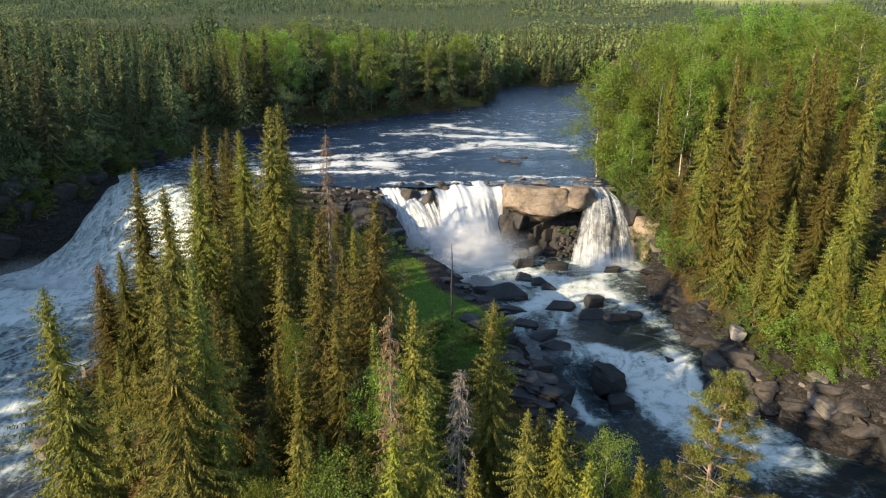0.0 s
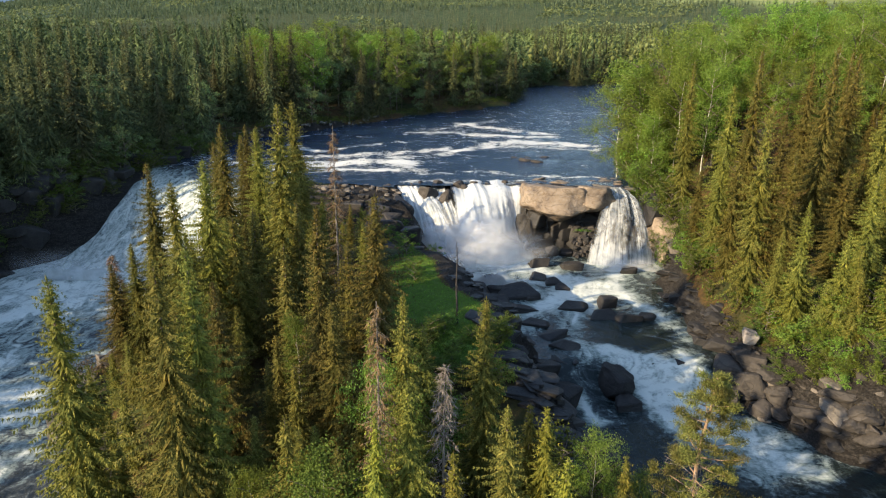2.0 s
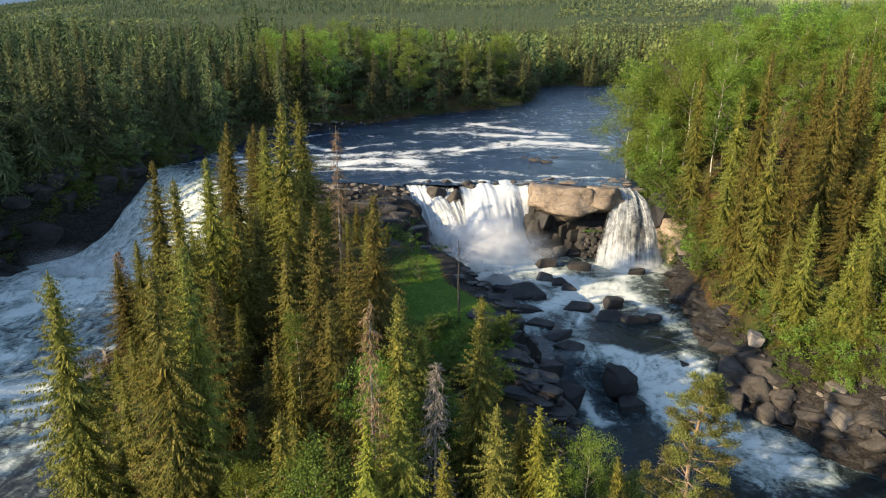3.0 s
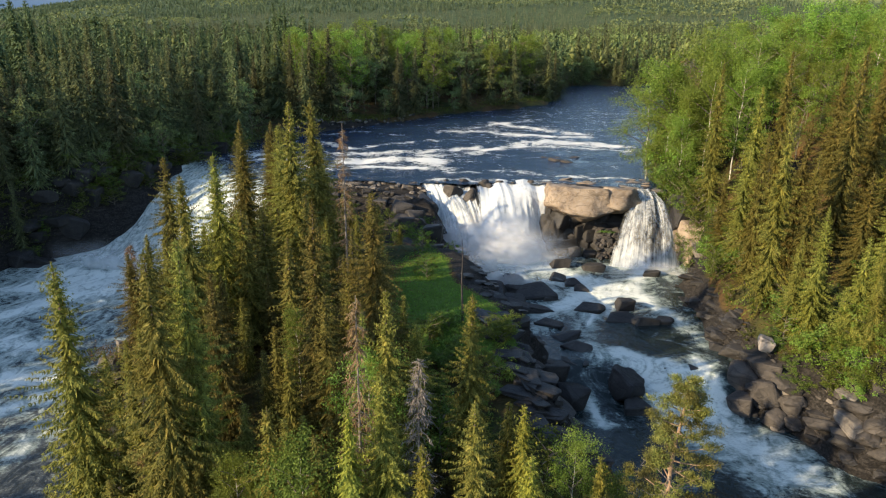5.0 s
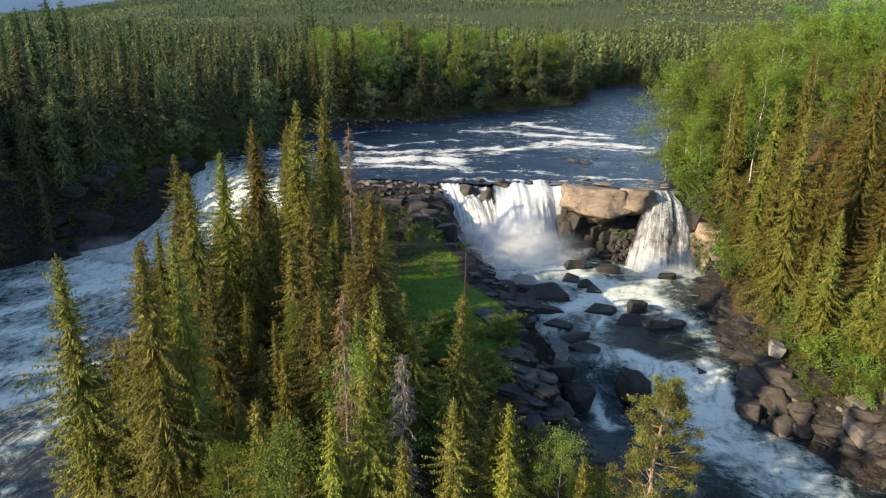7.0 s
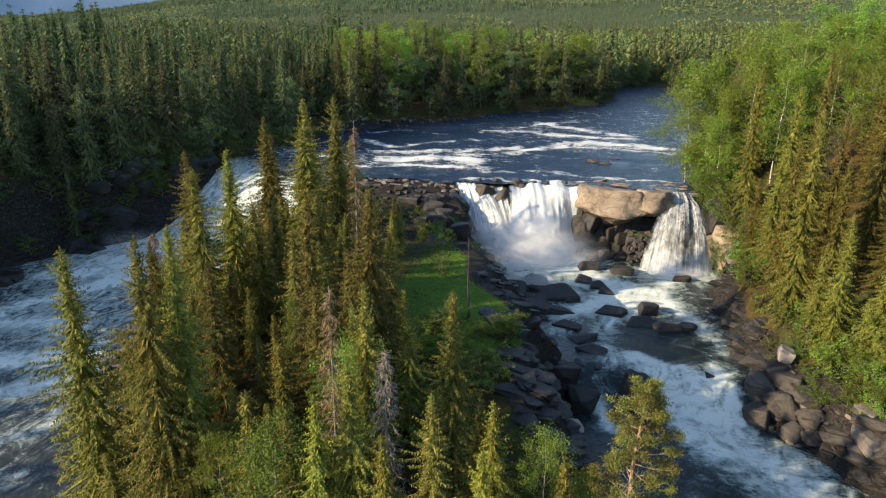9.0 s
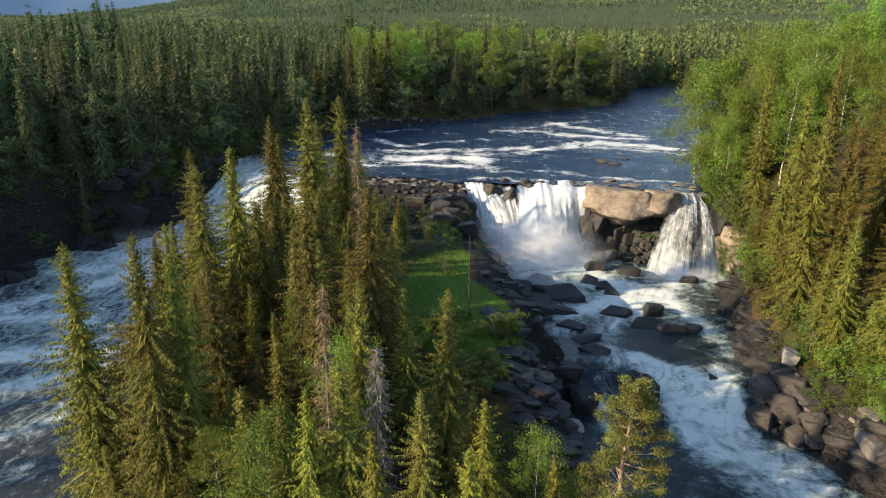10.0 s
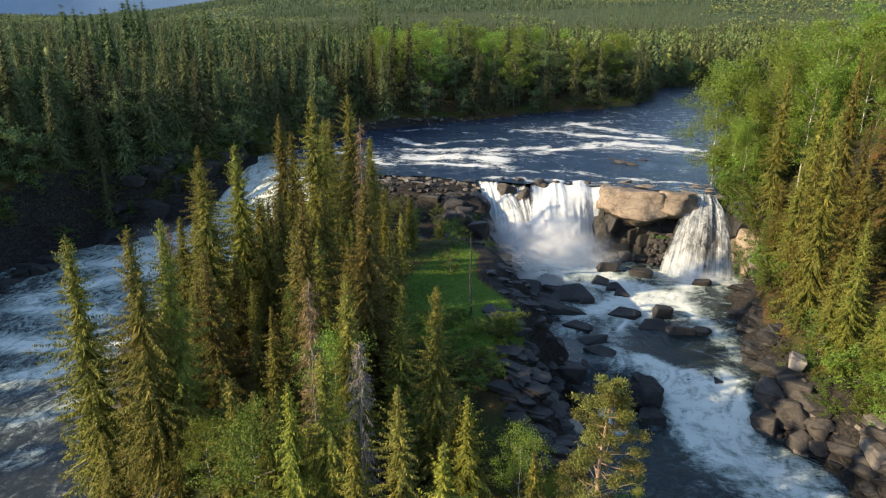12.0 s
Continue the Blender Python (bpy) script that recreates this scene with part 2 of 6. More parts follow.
def shore(poly, x, y):
    """Signed distance to a closed outline: negative inside."""
    p = np.stack([np.asarray(x, float), np.asarray(y, float)], -1)
    best, inside = np.full(p.shape[:-1], 1e18), np.zeros(p.shape[:-1], bool)
    for a, b in zip(poly, poly[1:] + poly[:1]):
        a, b = np.array(a, float), np.array(b, float)
        e, w = b - a, p - a
        t = np.clip((w @ e) / (e @ e), 0, 1)
        q = w - t[..., None] * e
        best = np.minimum(best, (q * q).sum(-1))
        cross = (a[1] > p[..., 1]) != (b[1] > p[..., 1])
        with np.errstate(divide="ignore", invalid="ignore"):
            cut = a[0] + (p[..., 1] - a[1]) / (b[1] - a[1]) * e[0]
        inside ^= cross & (p[..., 0] < cut)
    return np.where(inside, -1, 1) * np.sqrt(best)


def mesh_of(name, verts, faces, material, smooth_shade=False):
    """A mesh from arrays: verts n x 3, faces m x 3 or m x 4."""
    verts, faces = np.asarray(verts, np.float32), np.asarray(faces, np.int32)
    me = bpy.data.meshes.new(name)
    me.vertices.add(len(verts))
    me.vertices.foreach_set("co", verts.ravel())
    me.loops.add(faces.size)
    me.loops.foreach_set("vertex_index", faces.ravel())
    me.polygons.add(len(faces))
    me.polygons.foreach_set("loop_start", np.arange(0, faces.size, faces.shape[1], dtype=np.int32))
    if smooth_shade:
        me.polygons.foreach_set("use_smooth", np.ones(len(faces), bool))
    me.update()
    me.validate()
    me.materials.append(material)
    return me


def put_attr(me, name, values):
    me.attributes.new(name, "FLOAT", "POINT").data.foreach_set("value", np.asarray(values, np.float32).ravel())


def part(name, data, parent, label=""):
    ob = new(name, data)
    ob.parent = parent
    return tagged(ob, label)


def thing(name, m, label, category, group="", kind=""):
    ob = new(name)
    ob.matrix_basis = m
    return tagged(ob, label, category, group, kind)


def grid_faces(nx, ny):
    i = np.arange(nx * ny).reshape(ny, nx)
    return np.stack([i[:-1, :-1], i[:-1, 1:], i[1:, 1:], i[1:, :-1]], -1).reshape(-1, 4)


# ---- the plan of the land: outlines of the waters, in metres ----
UPPER = [(-67, 150), (-63, 168), (-57, 187), (-44, 202), (-34, 216), (-21, 234), (-1, 254), (17, 273), (26, 299), (28, 352), (42, 367),
         (70, 377), (120, 390), (220, 400), (220, 350), (120, 345), (88, 338), (70, 300), (56, 240), (45, 195), (37, 168), (34, 142),
         (34, 126), (28.5, 126), (27, 130), (13, 131), (12, 132), (0, 132), (-3, 129.5), (-12.5, 129.5), (-15, 133), (-24, 135.5), (-36, 133), (-42, 126)]
CHUTE = [(-65, 166), (-67, 150), (-69, 139), (-73, 129), (-79, 119), (-88, 110), (-92, 98), (-47, 90), (-45, 104), (-41, 120), (-40, 136)]
LEFT_RIVER = [(-88, 109), (-46, 109), (-47, 90), (-46, 78), (-43, 65), (-37, 51), (-30, 40), (-21, 25), (-10, 0), (-20, -60), (-100, -60), (-98, 10), (-97, 45), (-96, 74), (-95, 91)]
POOL = [(-10, 128), (-4, 127), (3, 127), (12.5, 129), (14, 126.5), (24, 126.5), (27, 125), (35.5, 123), (37, 115), (33.5, 106), (32.5, 99), (32.5, 90), (32.5, 83),
        (34, 76), (16.5, 75), (12.5, 80), (9, 84), (8, 90), (3.5, 99), (0, 108), (-3, 116)]
LOWER = [(16.5, 77), (22, 78.5), (26, 79), (33, 77.5), (34.5, 73), (38.5, 69.5), (41, 63), (48, 58), (62, 52), (90, 42), (140, 20), (140, -20), (80, 10), (48, 30),
         (32, 39), (22, 48), (16.5, 56), (13.5, 63), (12, 69)]


SHELF = [(13.5, 133), (27.5, 131), (28.5, 128), (24, 127.0), (14.5, 127.0)]
BAR = [(-41, 133), (-24, 136), (-14.5, 133), (-14, 128.5), (-20, 125), (-36, 122)]


def left_fall_height(x, y):
    """Height of the water where the left arm slides down."""
    d = (x + 70) * -0.58 + (y - 143) * -0.81
    return 14.5 - 13.5 * smooth(-2, 27, d)


def pool_height(x, y):
    crest = 78.0 + 1.2 * np.sin((x - 17) * 0.35)
    return 0.5 + 3.5 * smooth(-6.0, 0.4, y - crest)


def land_height(x, y):
    x, y = np.asarray(x, float), np.asarray(y, float)
    r = np.hypot(x, y)
    upper, chute, left, pool, lower = (shore(p, x, y) for p in (UPPER, CHUTE, LEFT_RIVER, POOL, LOWER))
    near = np.minimum.reduce([upper, chute, left, pool, lower])
    n1, n2, n3 = value_noise(x, y, 28, 1), value_noise(x, y, 7, 5), value_noise(x, y, 2.4, 9)
    right = smooth(-2, 2, x - np.interp(y, [0, 40, 60, 80, 120, 170, 250, 340], [100, 70, 44, 26, 30, 36, 56, 86])) * smooth(420, 330, y)
    island = (1 - right) * smooth(-2, 2, x - np.interp(y, [0, 25, 60, 112, 126, 138], [-35, -42, -58, -62, -56, -45])) * smooth(139, 134, y)
    land_i = 8.5 + 5.6 * smooth(38, 68, y) - 0.6 * smooth(95, 120, y) - 4.0 * smooth(-18, -44, x)
    land_r = 6.5 + 2.5 * smooth(30, 37, x) + 13 * smooth(37, 62, x) + (5 + 5 * smooth(40, 60, x)) * smooth(100, 122, y)
    land_b = 16.0 + 7.0 * smooth(0, 70, near) + 6.0 * n1
    land_i = land_i - 4.0 * smooth(92, 101, y) * smooth(123, 117, y) * smooth(-32, -22, x)
    h = land_b * (1 - right - island) + (land_r + 2 * n1) * right + (land_i + 2.4 * n1) * island
    h = h + 1.1 * n2 * (r < 500) + 0.5 * n3 * (r < 300)
    # far ridges
    side = np.degrees(np.arctan2(x, y))
    ridge = 40 + 115 * smooth(-44, -26, side) + 45 * smooth(-8, 14, side)
    h = h + ridge * smooth(900, 2600, r) * (0.8 + 0.5 * value_noise(x, y, 700, 31)) + 25 * smooth(500, 1800, r) * value_noise(x, y, 260, 33)
    h = h + 10 * smooth(600, 1500, r)
    # the waters' beds
    run_pool = 3.0 + 6.5 * smooth(20, 12, x) * smooth(124, 106, y) + 4.0 * smooth(27, 32, x) * smooth(75, 84, y) * smooth(118, 108, y)
    for dist, bed, run in ((upper, 13.0, 3.0), (chute, left_fall_height(x, y) - 1.2, 8.0), (left, 0.0, 9.0),
                           (pool, np.minimum(pool_height(x, y) - 0.9, 3.0), run_pool), (lower, -0.8, 7.0)):
        k = smooth(-1.5, run, dist + 2.2 * n2 + 1.2 * n3)
        h = np.where(dist < run + 3, bed + (h - bed) * k, h)
    # rock shelves between the falls and along the lip
    for shelf, top in ((SHELF, 14.75), (BAR, 14.0)):
        k = smooth(2.5, -0.5, shore(shelf, x, y) + 1.2 * n2)
        h = h + (top + 0.9 * n3 + 0.5 * n2 - h) * k
    return h


def blob(x, y, cx, cy, rx, ry, turn=0.0):
    c, s = math.cos(radians(turn)), math.sin(radians(turn))
    u, v = (x - cx) * c + (y - cy) * s, -(x - cx) * s + (y - cy) * c
    return np.exp(-((u / rx) ** 2 + (v / ry) ** 2))


def clearing(x, y):
    """How open the hillside is: meadows lie on the slope ahead alone."""
    side = np.degrees(np.arctan2(x, y))
    return (value_noise(x, y, 420, 83, 3) + 0.3 * blob(side, np.hypot(x, y), 20, 2300, 11, 1100)) * smooth(2, 12, side)


def land_at(x, y):
    return float(land_height(np.array([x]), np.array([y]))[0])


def spread(lo, hi, fine_lo, fine_hi, step, grow=1.16):
    mid = list(np.arange(fine_lo, fine_hi + step / 2, step))
    up, s = [mid[-1]], step
    while up[-1] < hi:
        s = min(s * grow, 160)
        up.append(up[-1] + s)
    down, s = [mid[0]], step
    while down[-1] > lo:
        s = min(s * grow, 160)
        down.append(down[-1] - s)
    return np.array(down[:0:-1] + mid + up[1:])


xs, ys = spread(-3200, 3600, -95, 62, 0.9), spread(-500, 4600, 22, 142, 0.9, 1.09)
gx, gy = np.meshgrid(xs, ys)
gz = land_height(gx, gy)
ground_mesh = mesh_of("ground", np.stack([gx, gy, gz], -1).reshape(-1, 3), grid_faces(len(xs), len(ys)), GROUND, True)
slope = np.hypot(np.gradient(gz, axis=1) / np.gradient(gx, axis=1), np.gradient(gz, axis=0) / np.gradient(gy, axis=0))
waters = np.minimum.reduce([shore(p, gx, gy) for p in (UPPER, CHUTE, LEFT_RIVER, POOL, LOWER)])
rocky = np.maximum(smooth(6, 2, waters), smooth(0.95, 1.4, slope)) * (gy < 215)
east = smooth(12.5, 9, np.minimum(shore(POOL, gx, gy), shore(LOWER, gx, gy) + 3)) * (gx < 14) * (gy < 104) * (gy > 46)
lip = smooth(14, 4, np.hypot((gx + 24) * 0.6, gy - 129))
grass = smooth(13, 6, np.hypot((gx - 0) * 1.0, (gy - 76) * 0.55)) * smooth(10, 12.5, shore(POOL, gx, gy))
gully = smooth(93, 98, gy) * smooth(132, 126, gy) * smooth(-30, -22, gx) * (gx < 0)
put_attr(ground_mesh, "rocky", np.maximum.reduce([rocky, lip, gully, east]))
put_attr(ground_mesh, "grassy", np.maximum(grass, 0.42 * smooth(12, 3, waters) * (gy > 205) * (waters > 2)))
put_attr(ground_mesh, "meadow", smooth(0.12, 0.2, clearing(gx, gy)))
put_attr(ground_mesh, "open_land", smooth(500, 900, np.hypot(gx, gy)))
tagged(new("ground", ground_mesh), "forest floor of moss, heath and bare rock", "ground", kind="structure")


# ---- waters ----
def water_sheet(name, outline, height, xr, yr, step, material, foam, label, margin=5.0, wave=0.16, fine_hi=None, keep=None):
    wx = np.arange(xr[0], xr[1], step)
    wy = [yr[0]]
    while wy[-1] < yr[1]:
        wy.append(wy[-1] + step * (1 if fine_hi is None or wy[-1] < fine_hi else 3))
    x, y = np.meshgrid(wx, np.array(wy))
    d = np.minimum.reduce([shore(o, x, y) for o in outline])
    f = np.clip(foam(x, y), 0, 1)
    z = height(x, y) + wave * (0.5 + 2.2 * f) * (value_noise(x, y, 5.0, 41, 2) + 0.5 * value_noise(x, y, 2.6, 43, 1))
    faces = grid_faces(len(wx), len(wy))
    faces = faces[(d.ravel()[faces] < margin).any(1)]
    if keep is not None:
        faces = faces[keep(x, y).ravel()[faces].all(1)]
    used, faces = np.unique(faces, return_inverse=True)
    me = mesh_of(name, np.stack([x, y, z], -1).reshape(-1, 3)[used], faces.reshape(-1, 4), material, True)
    put_attr(me, "foam", f.ravel()[used])
    return tagged(new(name, me), label, "river", kind="structure")


def current(x, y, line, width):
    """A band of broken water along a line, fading to both sides."""
    best = np.full(np.shape(x), 1e9)
    for (ax, ay), (bx, by) in zip(line, line[1:]):
        ex, ey = bx - ax, by - ay
        t = np.clip(((x - ax) * ex + (y - ay) * ey) / (ex * ex + ey * ey), 0, 1)
        best = np.minimum(best, np.hypot(x - ax - t * ex, y - ay - t * ey))
    return np.exp(-(best / width) ** 2)


def upper_foam(x, y):
    f = 0.19 + 0.34 * blob(x, y, -22, 156, 20, 10, 8) + 0.26 * blob(x, y, 14, 184, 24, 12, -10) + 0.2 * blob(x, y, 2, 205, 22, 10) + 0.28 * blob(x, y, -52, 152, 20, 12, -25)
    for line, width, much in (([(-34, 150), (-26, 154), (-17, 154), (-9, 144)], 2.2, 0.6), ([(-31, 145), (-23, 145.5), (-15, 145)], 1.6, 0.6), ([(-38, 160), (-25, 164), (-18, 166), (-5, 172)], 1.7, 0.55),
                              ([(-12, 152), (-17, 161)], 2.0, 0.5), ([(-48, 176), (-37, 167), (-27, 176), (-18, 181)], 1.8, 0.5), ([(-50, 188), (-41, 194), (-30, 191)], 1.5, 0.4),
                              ([(-4, 165), (4, 175), (13, 183), (23, 181), (36, 178)], 2.6, 0.65), ([(12, 176), (21, 174.5), (34, 172)], 1.6, 0.5), ([(-17, 197), (-4, 199), (8, 193), (26, 191)], 2.0, 0.55),
                              ([(-3, 219), (6, 210), (16, 202), (26, 196)], 2.2, 0.5), ([(-8, 208), (-1, 216), (13, 228)], 1.8, 0.42), ([(-8, 141), (0, 144), (7, 144), (14, 141), (30, 139)], 1.3, 0.5),
                              ([(-12, 134), (0, 135.5), (12, 135)], 1.8, 0.5), ([(12, 137), (30, 134)], 1.0, 0.4), ([(-64, 160), (-50, 150), (-38, 142)], 2.5, 0.4)):
        f = f + 1.2 * much * current(x, y + 2.6 * value_noise(x, y, 5, 77, 3), line, 1.05 * width) * (0.75 + 1.3 * value_noise(x, y, 3.5, 78, 3))
    return f + 0.16 * blob(x, y, 35, 240, 40, 30)


def chute_foam(x, y):
    d = (x + 70) * -0.58 + (y - 143) * -0.81
    return 0.3 + 0.5 * smooth(-8, 6, d) * smooth(60, 24, d)


def left_foam(x, y):
    f = 0.13 + 0.15 * smooth(58, 80, y) + 0.75 * blob(x, y, -70, 108, 20, 16) + 0.3 * blob(x, y, -62, 76, 20, 16) + 0.2 * blob(x, y, -52, 58, 14, 14)
    for line, width, much in (([(-78, 76), (-71, 78), (-62, 78)], 2.5, 0.4), ([(-70, 66), (-62, 66.5), (-54, 71)], 2.5, 0.6), ([(-80, 80), (-75, 86), (-70, 95)], 2.5, 0.4),
                              ([(-60, 57), (-55, 61), (-50, 66)], 2.0, 0.45), ([(-52, 47), (-47, 52), (-46, 60)], 2.0, 0.35), ([(-48, 40), (-42, 46)], 1.8, 0.3), ([(-84, 96), (-76, 100), (-66, 100)], 2.5, 0.3)):
        f = f + much * current(x, y + 1.5 * value_noise(x, y, 6, 79, 2), line, width)
    return f


def pool_foam(x, y):
    f = 0.16 + 0.75 * blob(x, y, 6, 117, 9, 7) + 0.42 * blob(x, y, 8, 108, 8, 9) + 0.6 * blob(x, y, 30, 113.5, 9, 4) + 0.34 * blob(x, y, 21, 102, 12, 10) + 0.2 * blob(x, y, 12, 95, 5, 6) + 0.3 * blob(x, y, 4, 103, 3, 4)
    f = f - 0.3 * blob(x, y, 25, 85, 5.5, 3.8) - 0.2 * blob(x, y, 19, 63, 5, 5) - 0.3 * smooth(36, 43, x) * (y < 72) - 0.25 * blob(x, y, 25, 87, 6, 4) + 0.5 * blob(x, y, 18.2, 68.4, 2.4, 1.2)
    for line, width, much in (([(6, 117), (14, 111), (19, 105), (17, 98), (14, 95), (11, 91), (10, 87)], 2.2, 0.48), ([(20, 106), (23, 103), (21, 96), (18, 90), (17, 86), (17.5, 82)], 2.2, 0.55),
                              ([(30, 113), (26, 104), (27, 98), (29, 94), (31, 91), (32, 88), (32, 84)], 1.8, 0.6), ([(16.2, 73.5), (17.2, 70.8), (18.0, 68.8)], 0.9, 0.95),
                              ([(17.5, 78.4), (21, 79.8), (24, 79)], 1.3, 0.5), ([(21.5, 80), (24.5, 76.5), (27.5, 71)], 1.9, 1.05), ([(26.5, 78), (29, 74.5), (31, 71)], 1.7, 1.0), ([(30.4, 79), (31.6, 75), (32.4, 71.5)], 1.4, 0.8),
                              ([(27.5, 71.5), (32, 67.5), (36, 63.5), (39, 60.5)], 3.6, 0.78), ([(28, 68), (29, 63.5), (34, 59)], 2.6, 0.4), ([(36.5, 69), (41, 64.5), (45, 60.5)], 1.3, 0.35)):
        f = f + much * current(x + 0.8 * value_noise(x, y, 4, 81, 2), y + 0.6 * value_noise(x, y, 3, 82, 2), line, width)
    return f


water_sheet("water_upper", [UPPER], lambda x, y: 14.45 + 0.5 * smooth(135, 200, y), (-78, 225), (129, 408), 0.85, RIVER, upper_foam,
            "dark blue river with bands of white rapids", margin=3.0, wave=0.3, fine_hi=215, keep=lambda x, y: (y > np.interp(x, [-15, -12.5, -4, -2, 0, 12.5, 13, 28, 28.5, 34.5], [126, 130.4, 130, 130.6, 132.6, 132, 129, 129, 126, 125.6])) & ((x > -40) | (y > 118)))
water_sheet("water_left", [CHUTE, LEFT_RIVER], left_fall_height, (-96, -8), (-30, 160), 0.7, LEFT_RAPID,
            lambda x, y: np.where(y > 108, chute_foam(x, y), np.minimum(left_foam(x, y), 1.0)), "white river arm sliding down into a dark pool", margin=3.0, wave=0.3)
water_sheet("water_pool", [POOL, LOWER], pool_height, (-12, 120), (5, 130), 0.6, RAPID, pool_foam,
            "foaming plunge pool and cascade among dark boulders", margin=2.5, wave=0.25)


def fall_sheet(name, top, foot, label, cover, bow=0.6, nu=80, nv=56, seed=3, rough=0.5, thin=0.0):
    """Falling water: a sheet that rolls over the edge `top` and drops to the line `foot`, both lists of places."""
    u, s = np.meshgrid(np.linspace(0, 1, nu), np.linspace(-0.14, 1, nv))
    v = np.clip(s, 0, 1)
    top, foot = np.array(top, float), np.array(foot, float)
    at = lambda line, k: np.interp(u, np.linspace(0, 1, len(line)), line[:, k])
    out = np.clip(v ** bow + 0.14 * value_noise(u * 7, v * 3, 1.1, seed + 20, 3) * np.sin(v * np.pi), 0, 1)
    x = at(top, 0) * (1 - out) + at(foot, 0) * out
    y = at(top, 1) * (1 - out) + at(foot, 1) * out - np.minimum(s, 0) * 26
    drop = v ** (1.3 + 0.4 * value_noise(u * 9, v * 0, 1.3, seed + 2, 2))
    z = at(top, 2) * (1 - drop) + at(foot, 2) * drop + 0.5 * value_noise(u * 10, s * 2, 1.1, seed + 1, 2) * (1 - v) - np.minimum(s, 0) * 0.8
    strand = 0.35 * value_noise(u * 46, v * 2.4, 1.6, seed, 3) + 1.3 * value_noise(u * 9, v * 5, 1.5, seed + 5, 4)
    y = y - rough * (0.25 + 2.0 * v) * strand * smooth(-0.05, 0.2, s)
    z = z + rough * value_noise(u * 16, v * 7, 1.5, seed + 9, 3) * (0.2 + 1.4 * v)
    x = x + 0.8 * rough * value_noise(u * 8, v * 6, 1.3, seed + 12, 3) * v
    me = mesh_of(name, np.stack([x, y, z], -1).reshape(-1, 3), grid_faces(nu, nv), FALL, True)
    uv = me.uv_layers.new(name="UVMap")
    loop = np.empty(len(me.loops), np.int32)
    me.loops.foreach_get("vertex_index", loop)
    uv.data.foreach_set("uv", np.stack([u.ravel()[loop], s.ravel()[loop]], -1).astype(np.float32).ravel())
    edge = smooth(0, 0.07, u) * smooth(1, 0.93, u)
    put_attr(me, "cover", cover * (0.3 + 0.7 * edge) + 0.3 * smooth(0.6, 1.0, v) - thin * blob(u, v, 0.56, 0.6, 0.2, 0.35))
    return tagged(new(name, me), label, "waterfall", "waterfalls", "structure")


fall_sheet("water_fall_1", [(-13.4, 131.0, 14.3), (-10, 130.4, 14.3), (-7, 130.2, 13.9)], [(-9.8, 123, 4.4), (-5, 120, 3.8), (1.5, 116.5, 3.8)],
           "white waterfall sliding over dark rock", 0.72, 0.85, seed=3, rough=0.26)
fall_sheet("water_fall_2", [(-6.4, 130.4, 13.6), (-4.8, 129.8, 13.4), (-3.2, 130.4, 13.6)], [(-3.0, 121.5, 4.4), (-0.5, 119.5, 4), (2, 118.5, 3.8)],
           "narrow white cascade between two brown rocks", 0.66, 0.8, nu=40, seed=33, thin=0.1, rough=0.25)
fall_sheet("water_fall_3", [(-2.2, 131.2, 14.2), (0.2, 132.2, 13.7), (2.4, 132.6, 14.6), (4.6, 132.0, 14.1), (7.5, 132.6, 14.6), (10, 131.8, 14.0), (12.4, 131.3, 14.2)], [(-0.5, 119.5, 3.8), (4, 116.8, 3.8), (8, 119.8, 3.8), (10.5, 123, 3.8), (12.2, 125.5, 4.0)],
           "tall white waterfall plunging into mist", 0.88, 0.55, seed=13, nu=110, rough=0.22)
fall_sheet("water_fall_4", [(29.0, 125.4, 14.5), (31, 125.8, 14.8), (33.2, 125.0, 14.2)], [(23.4, 114.2, 3.9), (30, 112.2, 3.7), (36.0, 115.2, 3.9)],
           "fan-shaped white waterfall beside brown granite", 0.5, 0.6, seed=23, nu=90, rough=0.12, thin=0.22)


def mist(name, cx, cy, cz, rx, ry, rz, strength, label):
    """A veil of fine mist that bulges from the foot of a fall and thins out at its rim."""
    u, v = np.meshgrid(np.linspace(-1, 1, 36), np.linspace(-1, 1, 26))
    lump = value_noise(u * 4 + cx, v * 4, 1.3, 61, 3)
    x, z = cx + rx * u, cz + rz * v
    y = cy - ry * (1 - 0.7 * u * u - 0.5 * v * v) - 1.6 * lump
    me = mesh_of(name, np.stack([x, y, z], -1).reshape(-1, 3), grid_faces(36, 26), MIST, True)
    rim = np.clip(1 - (u * u + v * v) ** 0.5 + 0.5 * lump, 0, 1)
    put_attr(me, "cover", strength * smooth(0, 0.9, rim))
    return tagged(new(name, me), label, "mist", kind="stuff")


mist("mist_veil", -5.0, 118.6, 6.6, 7.5, 1.6, 5.0, 0.5, "white mist rising along the sliding fall")
for k in range(4):
    mist("mist_veil", 3.0 + 1.2 * k, 118.8 - 1.3 * k, 7.2 - 0.5 * k, 10.5 + 0.8 * k, 2.2, 7.4 - 0.7 * k, 0.62, "white mist rising from the plunge pool")
mist("mist_veil", 1.5, 111.5, 5.0, 11.0, 2.5, 5.2, 0.42, "thin mist drifting over the plunge pool")
mist("mist_veil", 4.0, 101.5, 5.0, 11.5, 1.4, 6.0, 0.5, "thin mist drifting over the dark rocks")
mist("mist_veil", 30, 111.5, 4.0, 8.0, 1.0, 2.8, 0.7, "white mist at the foot of the fan-shaped fall")
mist("mist_veil", -70, 112, 2.5, 16.0, 3.0, 5.0, 0.45, "pale mist over the foot of the river arm")


